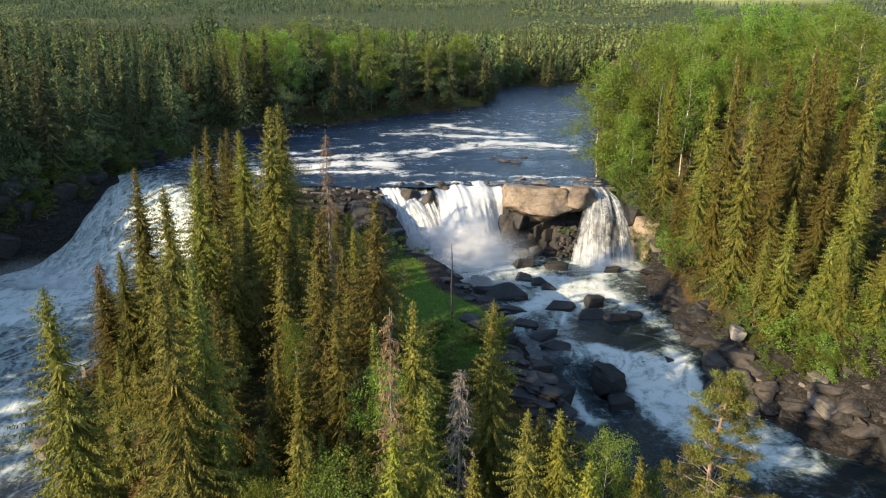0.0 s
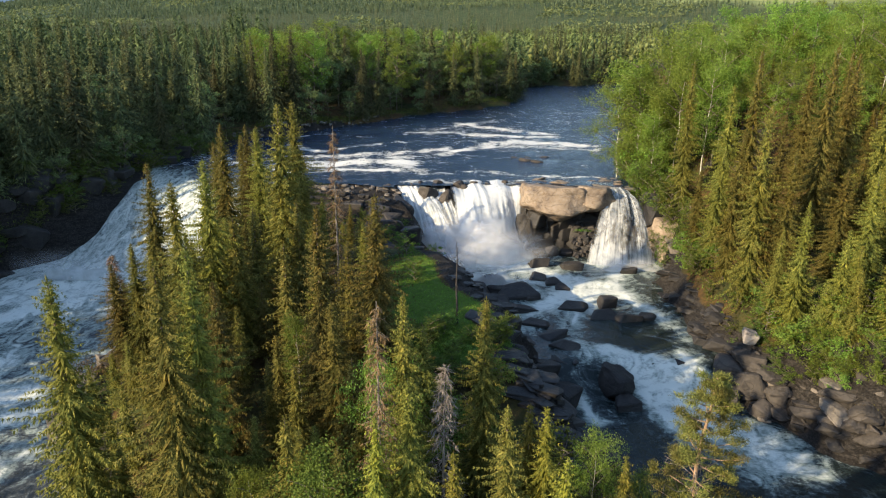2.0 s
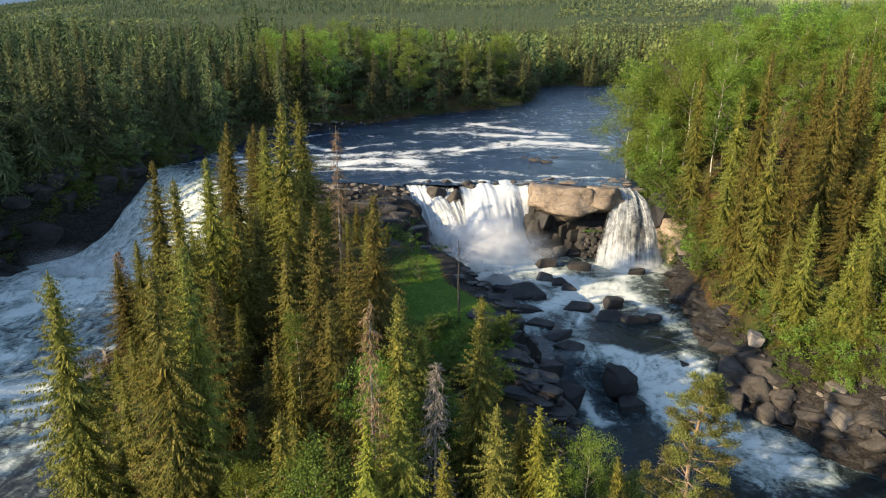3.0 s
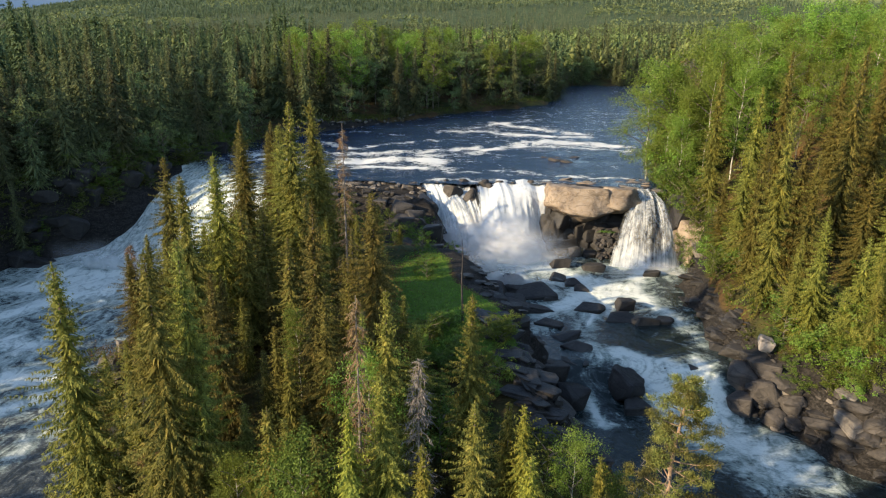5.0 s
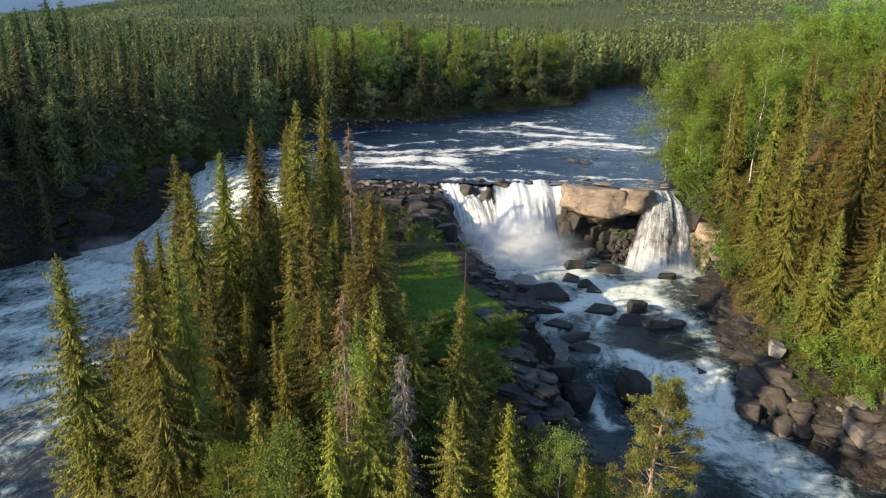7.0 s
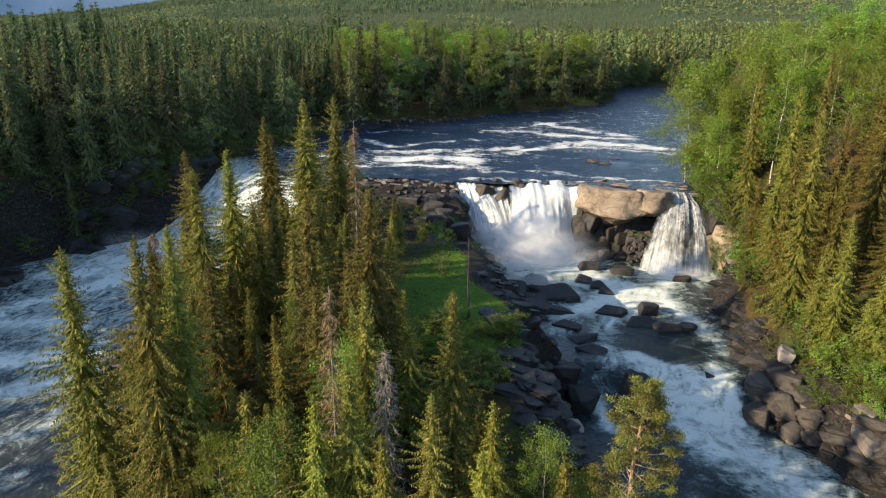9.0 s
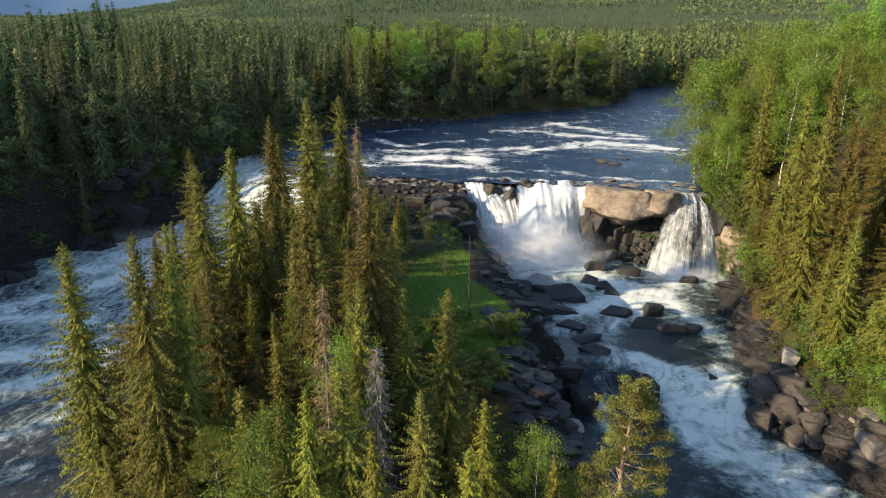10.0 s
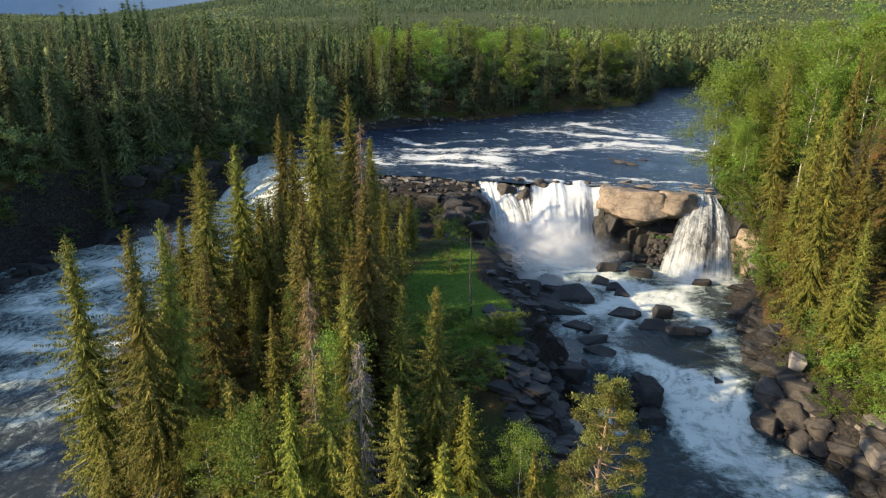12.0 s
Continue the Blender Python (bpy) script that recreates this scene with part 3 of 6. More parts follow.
# ---- rocks ----
def boulder_mesh(name, seed, size, material, cuts=3, flat=0.64, jag=0.12):
    """An angular stone: a cut-off lump with flat faces, worn edges and small hollows."""
    rng = random.Random(seed)
    bm = bmesh.new()
    bmesh.ops.create_icosphere(bm, subdivisions=cuts, radius=1.0)
    planes = []
    for _ in range(9):
        d = Vector((rng.uniform(-1, 1), rng.uniform(-1, 1), rng.uniform(-0.6, 1))).normalized()
        planes.append((d, rng.uniform(flat - 0.15, flat + 0.15)))
    for v in bm.verts:
        p = v.co.copy()
        for d, k in planes:
            over = p.dot(d) - k
            if over > 0:
                p -= d * over * 0.92
        p *= 1 + jag * noise.fractal(p * 1.7 + Vector((seed, 0, 0)), 0.9, 2.1, 4)
        v.co = Vector((p.x * size[0], p.y * size[1], p.z * size[2]))
    me = bpy.data.meshes.new(name)
    bm.to_mesh(me)
    bm.free()
    me.materials.append(material)
    return me


def slab_mesh(name, seed, material):
    """A block split from the bedrock: flat uneven faces, broken corners, worn edges."""
    rng_b = random.Random(seed)
    bm = bmesh.new()
    for corner in itertools.product((-1, 1), repeat=3):
        bm.verts.new([c * rng_b.uniform(0.35, 1.0) for c in corner])
    for _ in range(9):
        p = Vector((rng_b.uniform(-1, 1), rng_b.uniform(-1, 1), rng_b.uniform(-0.6, 1))).normalized()
        bm.verts.new(p * rng_b.uniform(0.85, 1.2))
    bmesh.ops.convex_hull(bm, input=bm.verts[:])
    bmesh.ops.delete(bm, geom=[v for v in bm.verts if not v.link_faces], context="VERTS")
    bmesh.ops.dissolve_limit(bm, angle_limit=radians(16), verts=bm.verts[:], edges=bm.edges[:])
    bmesh.ops.bevel(bm, geom=bm.edges[:], offset=0.07, segments=1, affect="EDGES")
    bmesh.ops.triangulate(bm, faces=bm.faces[:])
    me = bpy.data.meshes.new(name)
    bm.to_mesh(me)
    bm.free()
    me.materials.append(material)
    return me


def dome_mesh(name, seed, material, square=0.75, rough=0.14, cuts=5, cleave=()):
    """A large bulging outcrop, planed by ice, split along joints, with shallow cracks and ledges."""
    rng_b = random.Random(seed)
    bm = bmesh.new()
    bmesh.ops.create_icosphere(bm, subdivisions=cuts, radius=1.0)
    shift = Vector((seed * 3.7, seed * 1.3, 0))
    planes = [(Vector(d).normalized(), reach) for d, reach in cleave or (((0.1, 0.1, 1), 0.72), ((0.25, -1, 0.35), 0.78), ((-0.2, -1, -0.6), 0.7))]
    planes += [(Vector((rng_b.uniform(-1, 1), rng_b.uniform(-1, 0.4), rng_b.uniform(-0.8, 0.9))).normalized(), rng_b.uniform(0.78, 1.0)) for _ in range(5)]
    for v in bm.verts:
        p = Vector([math.copysign(abs(c) ** square, c) for c in v.co])
        for d, reach in planes:
            over = p.dot(d) - reach
            if over > 0:
                p -= d * over * 0.93
        crack = abs(noise.noise(p * 1.9 + shift)) ** 0.5
        p *= 1 + rough * 0.8 * noise.fractal(p * 1.5 + shift, 0.9, 2.1, 5) - rough * 1.2 * max(0.0, 0.3 - crack)
        p.z += 0.05 * noise.noise(Vector((p.x * 4, p.y * 4, p.z * 11)) + shift)
        v.co = p
    for f in bm.faces:
        f.smooth = True
    me = bpy.data.meshes.new(name)
    bm.to_mesh(me)
    bm.free()
    me.materials.append(material)
    return me


ROCKS = {}


def rock(x, y, z, sx, sy, sz, material=None, turn=0.0, label="wet dark boulder in the rapids", seed=None, name="boulder", group="boulders", cuts=3):
    material = material or ROCK_DARK
    rng = random.Random(seed if seed is not None else int(x * 31 + y * 17))
    key = (material.name, rng.randrange(5), cuts)
    if key not in ROCKS:
        ROCKS[key] = slab_mesh(name, len(ROCKS) * 5 + 2, material) if cuts == 0 else boulder_mesh(name, len(ROCKS) * 7 + 3, (1, 1, 1), material, cuts)
    ob = new(name, ROCKS[key])
    ob.matrix_basis = pose(x, y, z, rng.uniform(-14, 14), rng.uniform(-14, 14), turn + rng.uniform(-20, 20)) @ Matrix.Diagonal((sx, sy, sz, 1))
    return tagged(ob, label, "boulder", group)


# the granite block between the falls and the cliff round it
# The undercut cliff's dark colour paints the shade below the block.
for cx, cy, cz, sx, sy, sz, turn, mat, label in ((18.8, 124.4, 13.2, 6.9, 6.2, 4.2, -4, ROCK_WARM, "bulging brown granite block between two waterfalls"),
                                                 (25.2, 124.0, 14.0, 4.4, 4.6, 3.2, 8, ROCK_WARM, "rounded brown granite shoulder beside the fan-shaped fall"),
                                                 (20.2, 127.4, 7.0, 8.6, 3.6, 5.4, 3, ROCK_DARK, "undercut cliff beneath the granite block, painted dark for its shade"),
                                                 (30.4, 121.6, 4.8, 4.2, 5.0, 7.2, 0, ROCK_BANK, "brown rock dome behind the fan-shaped fall")):
    block = new("granite_outcrop", dome_mesh("granite_outcrop", cx, mat, 0.5 if mat is ROCK_WARM else 0.6, 0.14 if mat is ROCK_WARM else 0.24, 5, [((-0.5, -0.3, -0.8), 0.74), ((0.55, -0.35, -0.8), 0.8), ((0.05, 0.1, 1), 0.6), ((-0.35, -1, 0.3), 0.8), ((0.5, -1, 0.1), 0.86)] if mat is ROCK_WARM else []))
    block.matrix_basis = pose(cx, cy, cz, -6, 2 if mat is ROCK_WARM else 0, turn) @ Matrix.Diagonal((sx, sy, sz, 1))
    tagged(block, label, "rock", "outcrops")
for cx, cy, cz, sx, sy, sz, mat in ((20.2, 119.4, 4.2, 1.5, 1.2, 0.9, ROCK_DARK), (17.6, 118.8, 4.8, 1.4, 1.0, 1.4, ROCK_BANK), (14.8, 119.4, 4.2, 1.6, 1.2, 1.0, ROCK_DARK), (13.6, 121.6, 4.8, 1.3, 1.2, 1.4, ROCK_DARK),
                                    (13.6, 128.5, 8, 2.2, 3.0, 6, ROCK_DARK), (28.5, 128, 8, 5.5, 3.0, 5.6, ROCK_DARK),
                                    (38.2, 119, 7.5, 3.2, 4.5, 4.5, ROCK_WARM), (37, 124, 10.5, 3.4, 4, 4.5, ROCK_DARK), (40, 113, 6.5, 3, 4, 3, ROCK_GREY)):
    rock(cx, cy, cz, sx, sy, sz, mat, 0, "broken cliff rock beside the waterfall", name="cliff_rock", group="cliff rocks", cuts=0)
# Rocks in the hollow: its shadow is put into their dark colour.
rng = random.Random(73)
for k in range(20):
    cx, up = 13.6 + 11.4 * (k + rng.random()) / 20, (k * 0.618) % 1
    rock(cx, 124.2 + rng.uniform(-0.6, 0.6), 4.0 + 6.5 * up, rng.uniform(1.4, 3.0), rng.uniform(0.9, 1.4), rng.uniform(1.2, 2.6), ROCK_DARK, rng.uniform(-40, 40), "jointed rock in the hollow under the granite, darkened for shade", k, "cliff_rock", "cliff rocks", cuts=0)
rng = random.Random(71)
for k in range(46):
    up = rng.random()
    cx, cy = rng.uniform(20.8 + 1.5 * up, 26.2 - 0.6 * up), 118.2 + 3.2 * up
    rock(cx, cy, 3.9 + 5.0 * up, rng.uniform(0.5, 1.3), rng.uniform(0.5, 0.9), rng.uniform(0.35, 0.8), ROCK_BANK if k % 3 else ROCK_DARK, rng.uniform(-60, 60), "broken brown rock heaped under the granite block", k, "cliff_rock", "cliff rocks", cuts=0)
for cx, cy, cz, s in ((-6.8, 130.0, 13.4, 1.9), (-3.0, 129.6, 12.6, 1.7), (-2.6, 128.8, 11.0, 1.5), (-0.4, 132.6, 14.3, 1.5), (-10, 131.6, 14.0, 1.1), (-14.8, 130.6, 13.2, 2.2), (2.5, 133.6, 14.4, 1.0), (-5, 133.5, 14.4, 1.3), (0.6, 131.8, 13.9, 0.9), (-8.6, 133, 14.3, 1.0), (5.4, 133.4, 14.3, 0.7), (9.0, 134, 14.4, 0.9), (-11.5, 129.0, 12.2, 1.1)):
    s, cy, cz = (1.3 * s, cy - 1.7, cz - 0.5) if cx in (-6.8, -3.0, -2.6) else (s, cy, cz)
    rock(cx, cy, cz - 0.1 * s, s * 0.95, s * 0.8, s * (1.2 if cx in (-6.8, -3.0, -2.6) else 0.75), ROCK_BANK, 0, "brown rock standing in the lip of the waterfall", name="lip_rock", group="lip rocks", cuts=3)
# Cliff rocks left of the falls, with tree shade in their colour.
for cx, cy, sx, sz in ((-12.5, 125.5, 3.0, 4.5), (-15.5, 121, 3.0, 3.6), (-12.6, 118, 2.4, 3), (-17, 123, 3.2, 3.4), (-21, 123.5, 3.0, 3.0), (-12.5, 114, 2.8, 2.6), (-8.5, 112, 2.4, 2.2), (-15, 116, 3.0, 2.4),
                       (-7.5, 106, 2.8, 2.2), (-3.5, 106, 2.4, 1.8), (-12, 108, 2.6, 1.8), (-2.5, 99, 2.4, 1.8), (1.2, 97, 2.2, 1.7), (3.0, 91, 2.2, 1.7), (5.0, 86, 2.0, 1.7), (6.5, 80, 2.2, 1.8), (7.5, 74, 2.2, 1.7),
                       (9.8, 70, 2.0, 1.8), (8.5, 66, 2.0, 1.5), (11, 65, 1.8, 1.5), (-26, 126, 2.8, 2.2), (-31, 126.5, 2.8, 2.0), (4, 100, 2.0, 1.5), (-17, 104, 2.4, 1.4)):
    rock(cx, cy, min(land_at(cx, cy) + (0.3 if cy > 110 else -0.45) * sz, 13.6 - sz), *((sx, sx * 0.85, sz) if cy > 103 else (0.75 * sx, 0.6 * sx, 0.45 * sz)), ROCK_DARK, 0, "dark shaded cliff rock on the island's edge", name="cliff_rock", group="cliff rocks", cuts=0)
rng = random.Random(91)
for k in range(34):
    up = rng.random()
    cx, cy = -40.2 + 1.6 * up + rng.uniform(-0.6, 0.6), rng.uniform(56, 66)
    rock(cx, cy, 3.5 + 6.0 * up, rng.uniform(0.6, 1.5), rng.uniform(0.6, 1.4), rng.uniform(0.6, 1.4), ROCK_GREY if k % 4 else ROCK_BANK, rng.uniform(-60, 60), "pale grey cliff rock above the river arm", k, "cliff_rock", "cliff rocks", cuts=0)
for cx, cy, cz, sx, sy, sz in ((-35, 51.5, 3.6, 1.6, 1.6, 1.8), (-33.4, 48.6, 3.2, 1.2, 1.4, 1.5), (-32, 46, 3.0, 1.5, 1.4, 1.5)):
    rock(cx, cy, cz, sx, sy, sz, ROCK_BANK, 20, "grey cliff rock above the river arm", name="cliff_rock", group="cliff rocks", cuts=0)

# stones in the pool
for cx, cy, cz, sx, sy, sz in ((9.8, 98.6, 3.5, 3.3, 2.4, 2.1), (5.8, 101.2, 3.9, 2.8, 2.2, 2.2), (7.4, 93.6, 3.6, 3.4, 2.4, 1.2), (2.6, 98.4, 4.0, 2.8, 2.4, 1.8), (-1.6, 104.0, 4.4, 2.8, 2.4, 2.2), (-5.0, 108.6, 4.8, 3.0, 2.4, 2.6), (13.8, 106.5, 4.0, 1.3, 1.1, 0.9), (16.2, 104.2, 4.0, 1.3, 1.1, 0.8), (17.4, 102, 3.9, 1.1, 1.0, 0.7),
                               (18.2, 94, 3.7, 2.3, 1.4, 1.1), (23.4, 95, 4.4, 1.4, 1.2, 1.2), (22.4, 90.5, 3.9, 2.2, 1.3, 1.0), (25.6, 90, 3.9, 1.9, 1.2, 1.0), (28.5, 90.8, 3.8, 1.5, 1.1, 0.8),
                               (30.2, 110.5, 3.9, 1.6, 1.2, 0.9), (12, 97.5, 3.6, 1.2, 1.1, 0.9), (6.2, 96, 3.8, 1.9, 1.5, 1.2), (10.2, 93, 3.6, 2.2, 1.5, 1.0), (12, 88, 3.5, 2.2, 1.4, 1.0),
                               (13.8, 84, 3.6, 2.4, 1.3, 0.9), (15.6, 80.5, 3.7, 2.2, 1.3, 0.9), (20.4, 112, 4.0, 2.2, 1.5, 1.1), (14.6, 113, 4.1, 1.8, 1.4, 1.3)):
    rock(cx, cy, cz, 1.15 * sx, 1.15 * sy, 1.15 * sz, ROCK_DARK, cuts=0)
# the stones that split the lower cascade
for cx, cy, cz, sx, sy, sz in ((21.9, 71.6, 0.8, 1.5, 1.4, 1.5), (14.2, 72.4, 1.5, 2.1, 2.0, 1.9), (13.8, 77.6, 3.2, 1.4, 1.1, 0.9), (29.4, 77.4, 3.3, 0.7, 1.0, 1.0), (12.0, 75.5, 3, 2.2, 2, 1.8), (26.4, 78.0, 2.9, 0.9, 1.2, 0.9)):
    rock(cx, cy, cz, sx * 1.1, sy, sz * 0.95, ROCK_DARK, 0, "large dark angular boulder splitting the lower cascade", cuts=0)
wedge = new("boulder", dome_mesh("boulder", 40, ROCK_DARK, 0.55, 0.2, 4))
wedge.matrix_basis = pose(21.4, 74.9, 1.7, 12, 8, 25) @ Matrix.Diagonal((2.0, 2.7, 2.3, 1))
tagged(wedge, "large dark wedge-shaped boulder splitting the lower cascade", "boulder", "boulders")
rock(13.6, 64.2, 2.9, 1.1, 1.2, 0.8, ROCK_PALE, 30, "pale bleached stone at the water's edge", name="pale_stone")
rock(37.4, 76.2, 8.2, 1.2, 1.0, 1.1, ROCK_PALE, 0, "pale sunlit stone on the bank under spruces", name="pale_stone", cuts=0)
for cx, cy, sx in ((-17.2, 36.2, 0.7), (-16.1, 36.8, 0.9), (-15.0, 36.9, 0.8), (-13.8, 37.2, 0.6)):
    rock(cx, cy, land_at(cx, cy) + 0.2, sx, 0.7 * sx, 0.6 * sx, ROCK_PALE, 20, "pale weathered stone at the foot of spruces", name="pale_stone", cuts=0)
# islet and lip stones in the upper river
for cx, cy, s in ((15, 157.5, 1.6), (17.5, 156.4, 1.3), (12.8, 160.5, 1.1), (20, 162, 1.0), (16, 161, 0.9)):
    rock(cx, cy, 14.55, s * 1.7, s * 0.8, s * 0.4, ROCK_BANK, 0, "low flat stone breaking the river's surface", name="flat_stone", group="river stones", cuts=2)
rng = random.Random(5)
for k in range(40):
    rock(rng.uniform(12, 36), rng.uniform(129, 139), 14.3, rng.uniform(0.8, 2.6), rng.uniform(0.5, 1.0), rng.uniform(0.2, 0.45), ROCK_GREY if k % 3 else ROCK_WARM, 0,
         "flat rock slab at the river's lip", k, "flat_stone", "river stones", cuts=2)
for k in range(190):
    cx, cy = rng.uniform(-40, -12), rng.uniform(121.5, 134)
    rock(cx, cy, land_at(cx, cy) + 0.1, rng.uniform(0.4, 1.0), rng.uniform(0.3, 0.7), rng.uniform(0.2, 0.45), ROCK_GREY if k % 3 and cy > 126 else (ROCK_BANK if cy > 125 else ROCK_DARK), 0,
         "loose weathered stone on the rock bar", k, "loose_stone", "bar stones", cuts=0)
# slabs and blocks down the right bank
line = [(37, 116), (34.5, 106), (33.8, 99), (33.6, 90), (34, 83), (35, 77), (37.5, 71.5), (41.5, 66), (46, 61), (53, 57)]
for k in range(230):
    f = rng.random() ** 0.6 * (len(line) - 1)
    i = int(f)
    bx, by = line[i][0] + (line[i + 1][0] - line[i][0]) * (f - i), line[i][1] + (line[i + 1][1] - line[i][1]) * (f - i)
    off = rng.uniform(-1.4, 2.4 if by < 80 else 4.2)
    cx, cy = bx + off * 0.8, by + off * 0.5
    s = (0.35 + 1.7 * rng.random() ** 2.6) * (0.7 if by > 84 else 1.0) * (0.6 if off < -0.4 else 1.0)
    rock(cx, cy, max(land_at(cx, cy), 0.3) + 0.2 * s, s * rng.uniform(1.0, 1.6), s * rng.uniform(0.7, 1.0), s * (rng.uniform(0.2, 0.4) if by > 84 else rng.uniform(0.4, 0.75)), (ROCK_DARK if off < -0.2 or by > 76 else ROCK_BANK) if k % 19 else ROCK_GREY, -38 + rng.uniform(-40, 40),
         "angular brown-grey slab on the river bank", k, "bank_slab", "bank slabs", cuts=3 if k % 4 == 0 else 0)
for cx, cy, cz, sx, sy, sz in ((35.2, 76.2, 3.2, 2.4, 2.0, 2.6), (37.4, 73.2, 3.4, 2.2, 1.9, 2.4), (34.6, 73.4, 1.6, 1.9, 1.6, 1.9), (39.6, 71.4, 3.2, 1.7, 1.4, 1.5), (37.6, 70.6, 1.3, 1.6, 1.3, 1.5), (41.6, 68.4, 2.4, 1.7, 1.3, 1.2),
                               (43.6, 65.6, 1.9, 1.8, 1.3, 1.0), (45.8, 63.4, 1.6, 1.9, 1.3, 1.1), (36.0, 81.0, 5.0, 2.2, 1.6, 1.1), (35.0, 86.5, 4.9, 2.4, 1.5, 0.9), (35.6, 92.0, 4.9, 2.2, 1.5, 0.8), (35.0, 97.5, 4.9, 2.0, 1.6, 0.8),
                               (43.8, 62.4, 0.8, 1.6, 1.2, 1.0), (47.6, 60.4, 1.2, 2.0, 1.3, 1.2)):
    rock(cx, cy, cz - 0.3, sx, sy, sz, ROCK_DARK if cy > 78 else ROCK_BANK, -38, "large jointed bedrock block on the river bank", name="bank_block", group="bank blocks", cuts=0)
# Mostly dark rock here, for wet stone and painted shade between slabs.
for k in range(300):
    cx, cy = rng.uniform(0, 17), rng.uniform(58, 103)
    d = float(shore(POOL, np.array([cx]), np.array([cy]))[0])
    if -1.5 < d < 10.5 and float(shore(LOWER, np.array([cx]), np.array([cy]))[0]) > -1.5:
        s = rng.uniform(0.3, 0.8)
        rock(cx, cy, max(land_at(cx, cy), 3.6 if cy > 77 else 0.4) + 0.1 * s, s * 1.6, s, s * 0.38, ROCK_BANK if k % 6 == 0 else ROCK_DARK, rng.uniform(-60, 20), "wet slab at the pool's edge, dark partly for shade", k, "shore_slab", "shore slabs", cuts=0)
for k in range(150):
    cx, cy = rng.uniform(3, 14), rng.uniform(47, 70)
    d = float(shore(LOWER, np.array([cx]), np.array([cy]))[0])
    if -0.5 < d < 9:
        s = rng.uniform(0.4, 1.2)
        rock(cx, cy, max(land_at(cx, cy), 0.4) + 0.1 * s, s * 1.6, s, s * 0.45, ROCK_DARK, rng.uniform(-60, 20), "dark jointed slab on the slope above the lower pool", k, "shore_slab", "shore slabs", cuts=0)
# boulders along the left arm and the far shore
for k in range(60):
    f = rng.random()
    cx, cy = (-88 + 22 * f + rng.uniform(-4, 1), 110 + 50 * f) if k < 34 else (-96 + rng.uniform(0, 9), rng.uniform(72, 96))
    rock(cx, cy, land_at(cx, cy) + 0.3, rng.uniform(1.2, 4.2), rng.uniform(1.2, 3), rng.uniform(0.8, 2.8), ROCK_DARK, 0, "dark rock on the shaded far bank", k, "bank_rock", "far bank rocks", cuts=0)
for k in range(130):
    f = k / 130
    cx, cy = -66 + 60 * f + rng.uniform(-2, 2), 181 + 66 * f + rng.uniform(-0.5, 3.5)
    rock(cx, cy, land_at(cx, cy) + 0.1, rng.uniform(0.3, 0.9), rng.uniform(0.3, 0.8), rng.uniform(0.2, 0.5), ROCK_GREY if k % 3 else ROCK_BANK, 0, "grey stone on the river's shingle shore", k, "shore_stone", "shore stones", cuts=2)


# ---- trees ----
def frame_of(direction):
    side = np.cross(direction, (0, 0, 1.0))
    side /= np.linalg.norm(side, axis=1, keepdims=True) + 1e-9
    return side


def blades(base, way, length, width, sag, rng):
    """Small leaf or twig blades, one triangle each, from base along way."""
    way = way / (np.linalg.norm(way, axis=1, keepdims=True) + 1e-9)
    side = frame_of(way)
    roll = rng.uniform(-0.9, 0.9, (len(base), 1))
    up = np.cross(side, way)
    side = side * np.cos(roll) + up * np.sin(roll)
    root = base + way * length[:, None] * 0.18
    tip = base + way * length[:, None] + np.array([0, 0, -1.0]) * (sag * length)[:, None]
    w = (width * 0.5)[:, None]
    verts = np.stack([root - side * w, root + side * w, tip], 1).reshape(-1, 3)
    faces = np.arange(len(verts)).reshape(-1, 3)
    return verts, faces


def tube(points, radii, sides=7):
    """A tapered limb along points."""
    points, radii = np.array(points, float), np.array(radii, float)
    n = len(points)
    along = np.gradient(points, axis=0)
    along /= np.linalg.norm(along, axis=1, keepdims=True)
    ref = np.where(np.abs(along[:, 2:3]) > 0.9, np.array([[1.0, 0, 0]]), np.array([[0, 0, 1.0]]))
    a = np.cross(along, ref)
    a /= np.linalg.norm(a, axis=1, keepdims=True)
    b = np.cross(along, a)
    ang = np.linspace(0, 2 * np.pi, sides, endpoint=False)
    verts = (points[:, None] + radii[:, None, None] * (np.cos(ang)[None, :, None] * a[:, None] + np.sin(ang)[None, :, None] * b[:, None])).reshape(-1, 3)
    i = np.arange(n * sides).reshape(n, sides)
    j = np.roll(i, -1, 1)
    faces = np.stack([i[:-1], j[:-1], j[1:], i[1:]], -1).reshape(-1, 4)
    return verts, faces


def join(pieces):
    verts, faces, k = [], [], 0
    for v, f in pieces:
        verts.append(v)
        faces.append(f + k)
        k += len(v)
    return np.concatenate(verts), np.concatenate(faces)


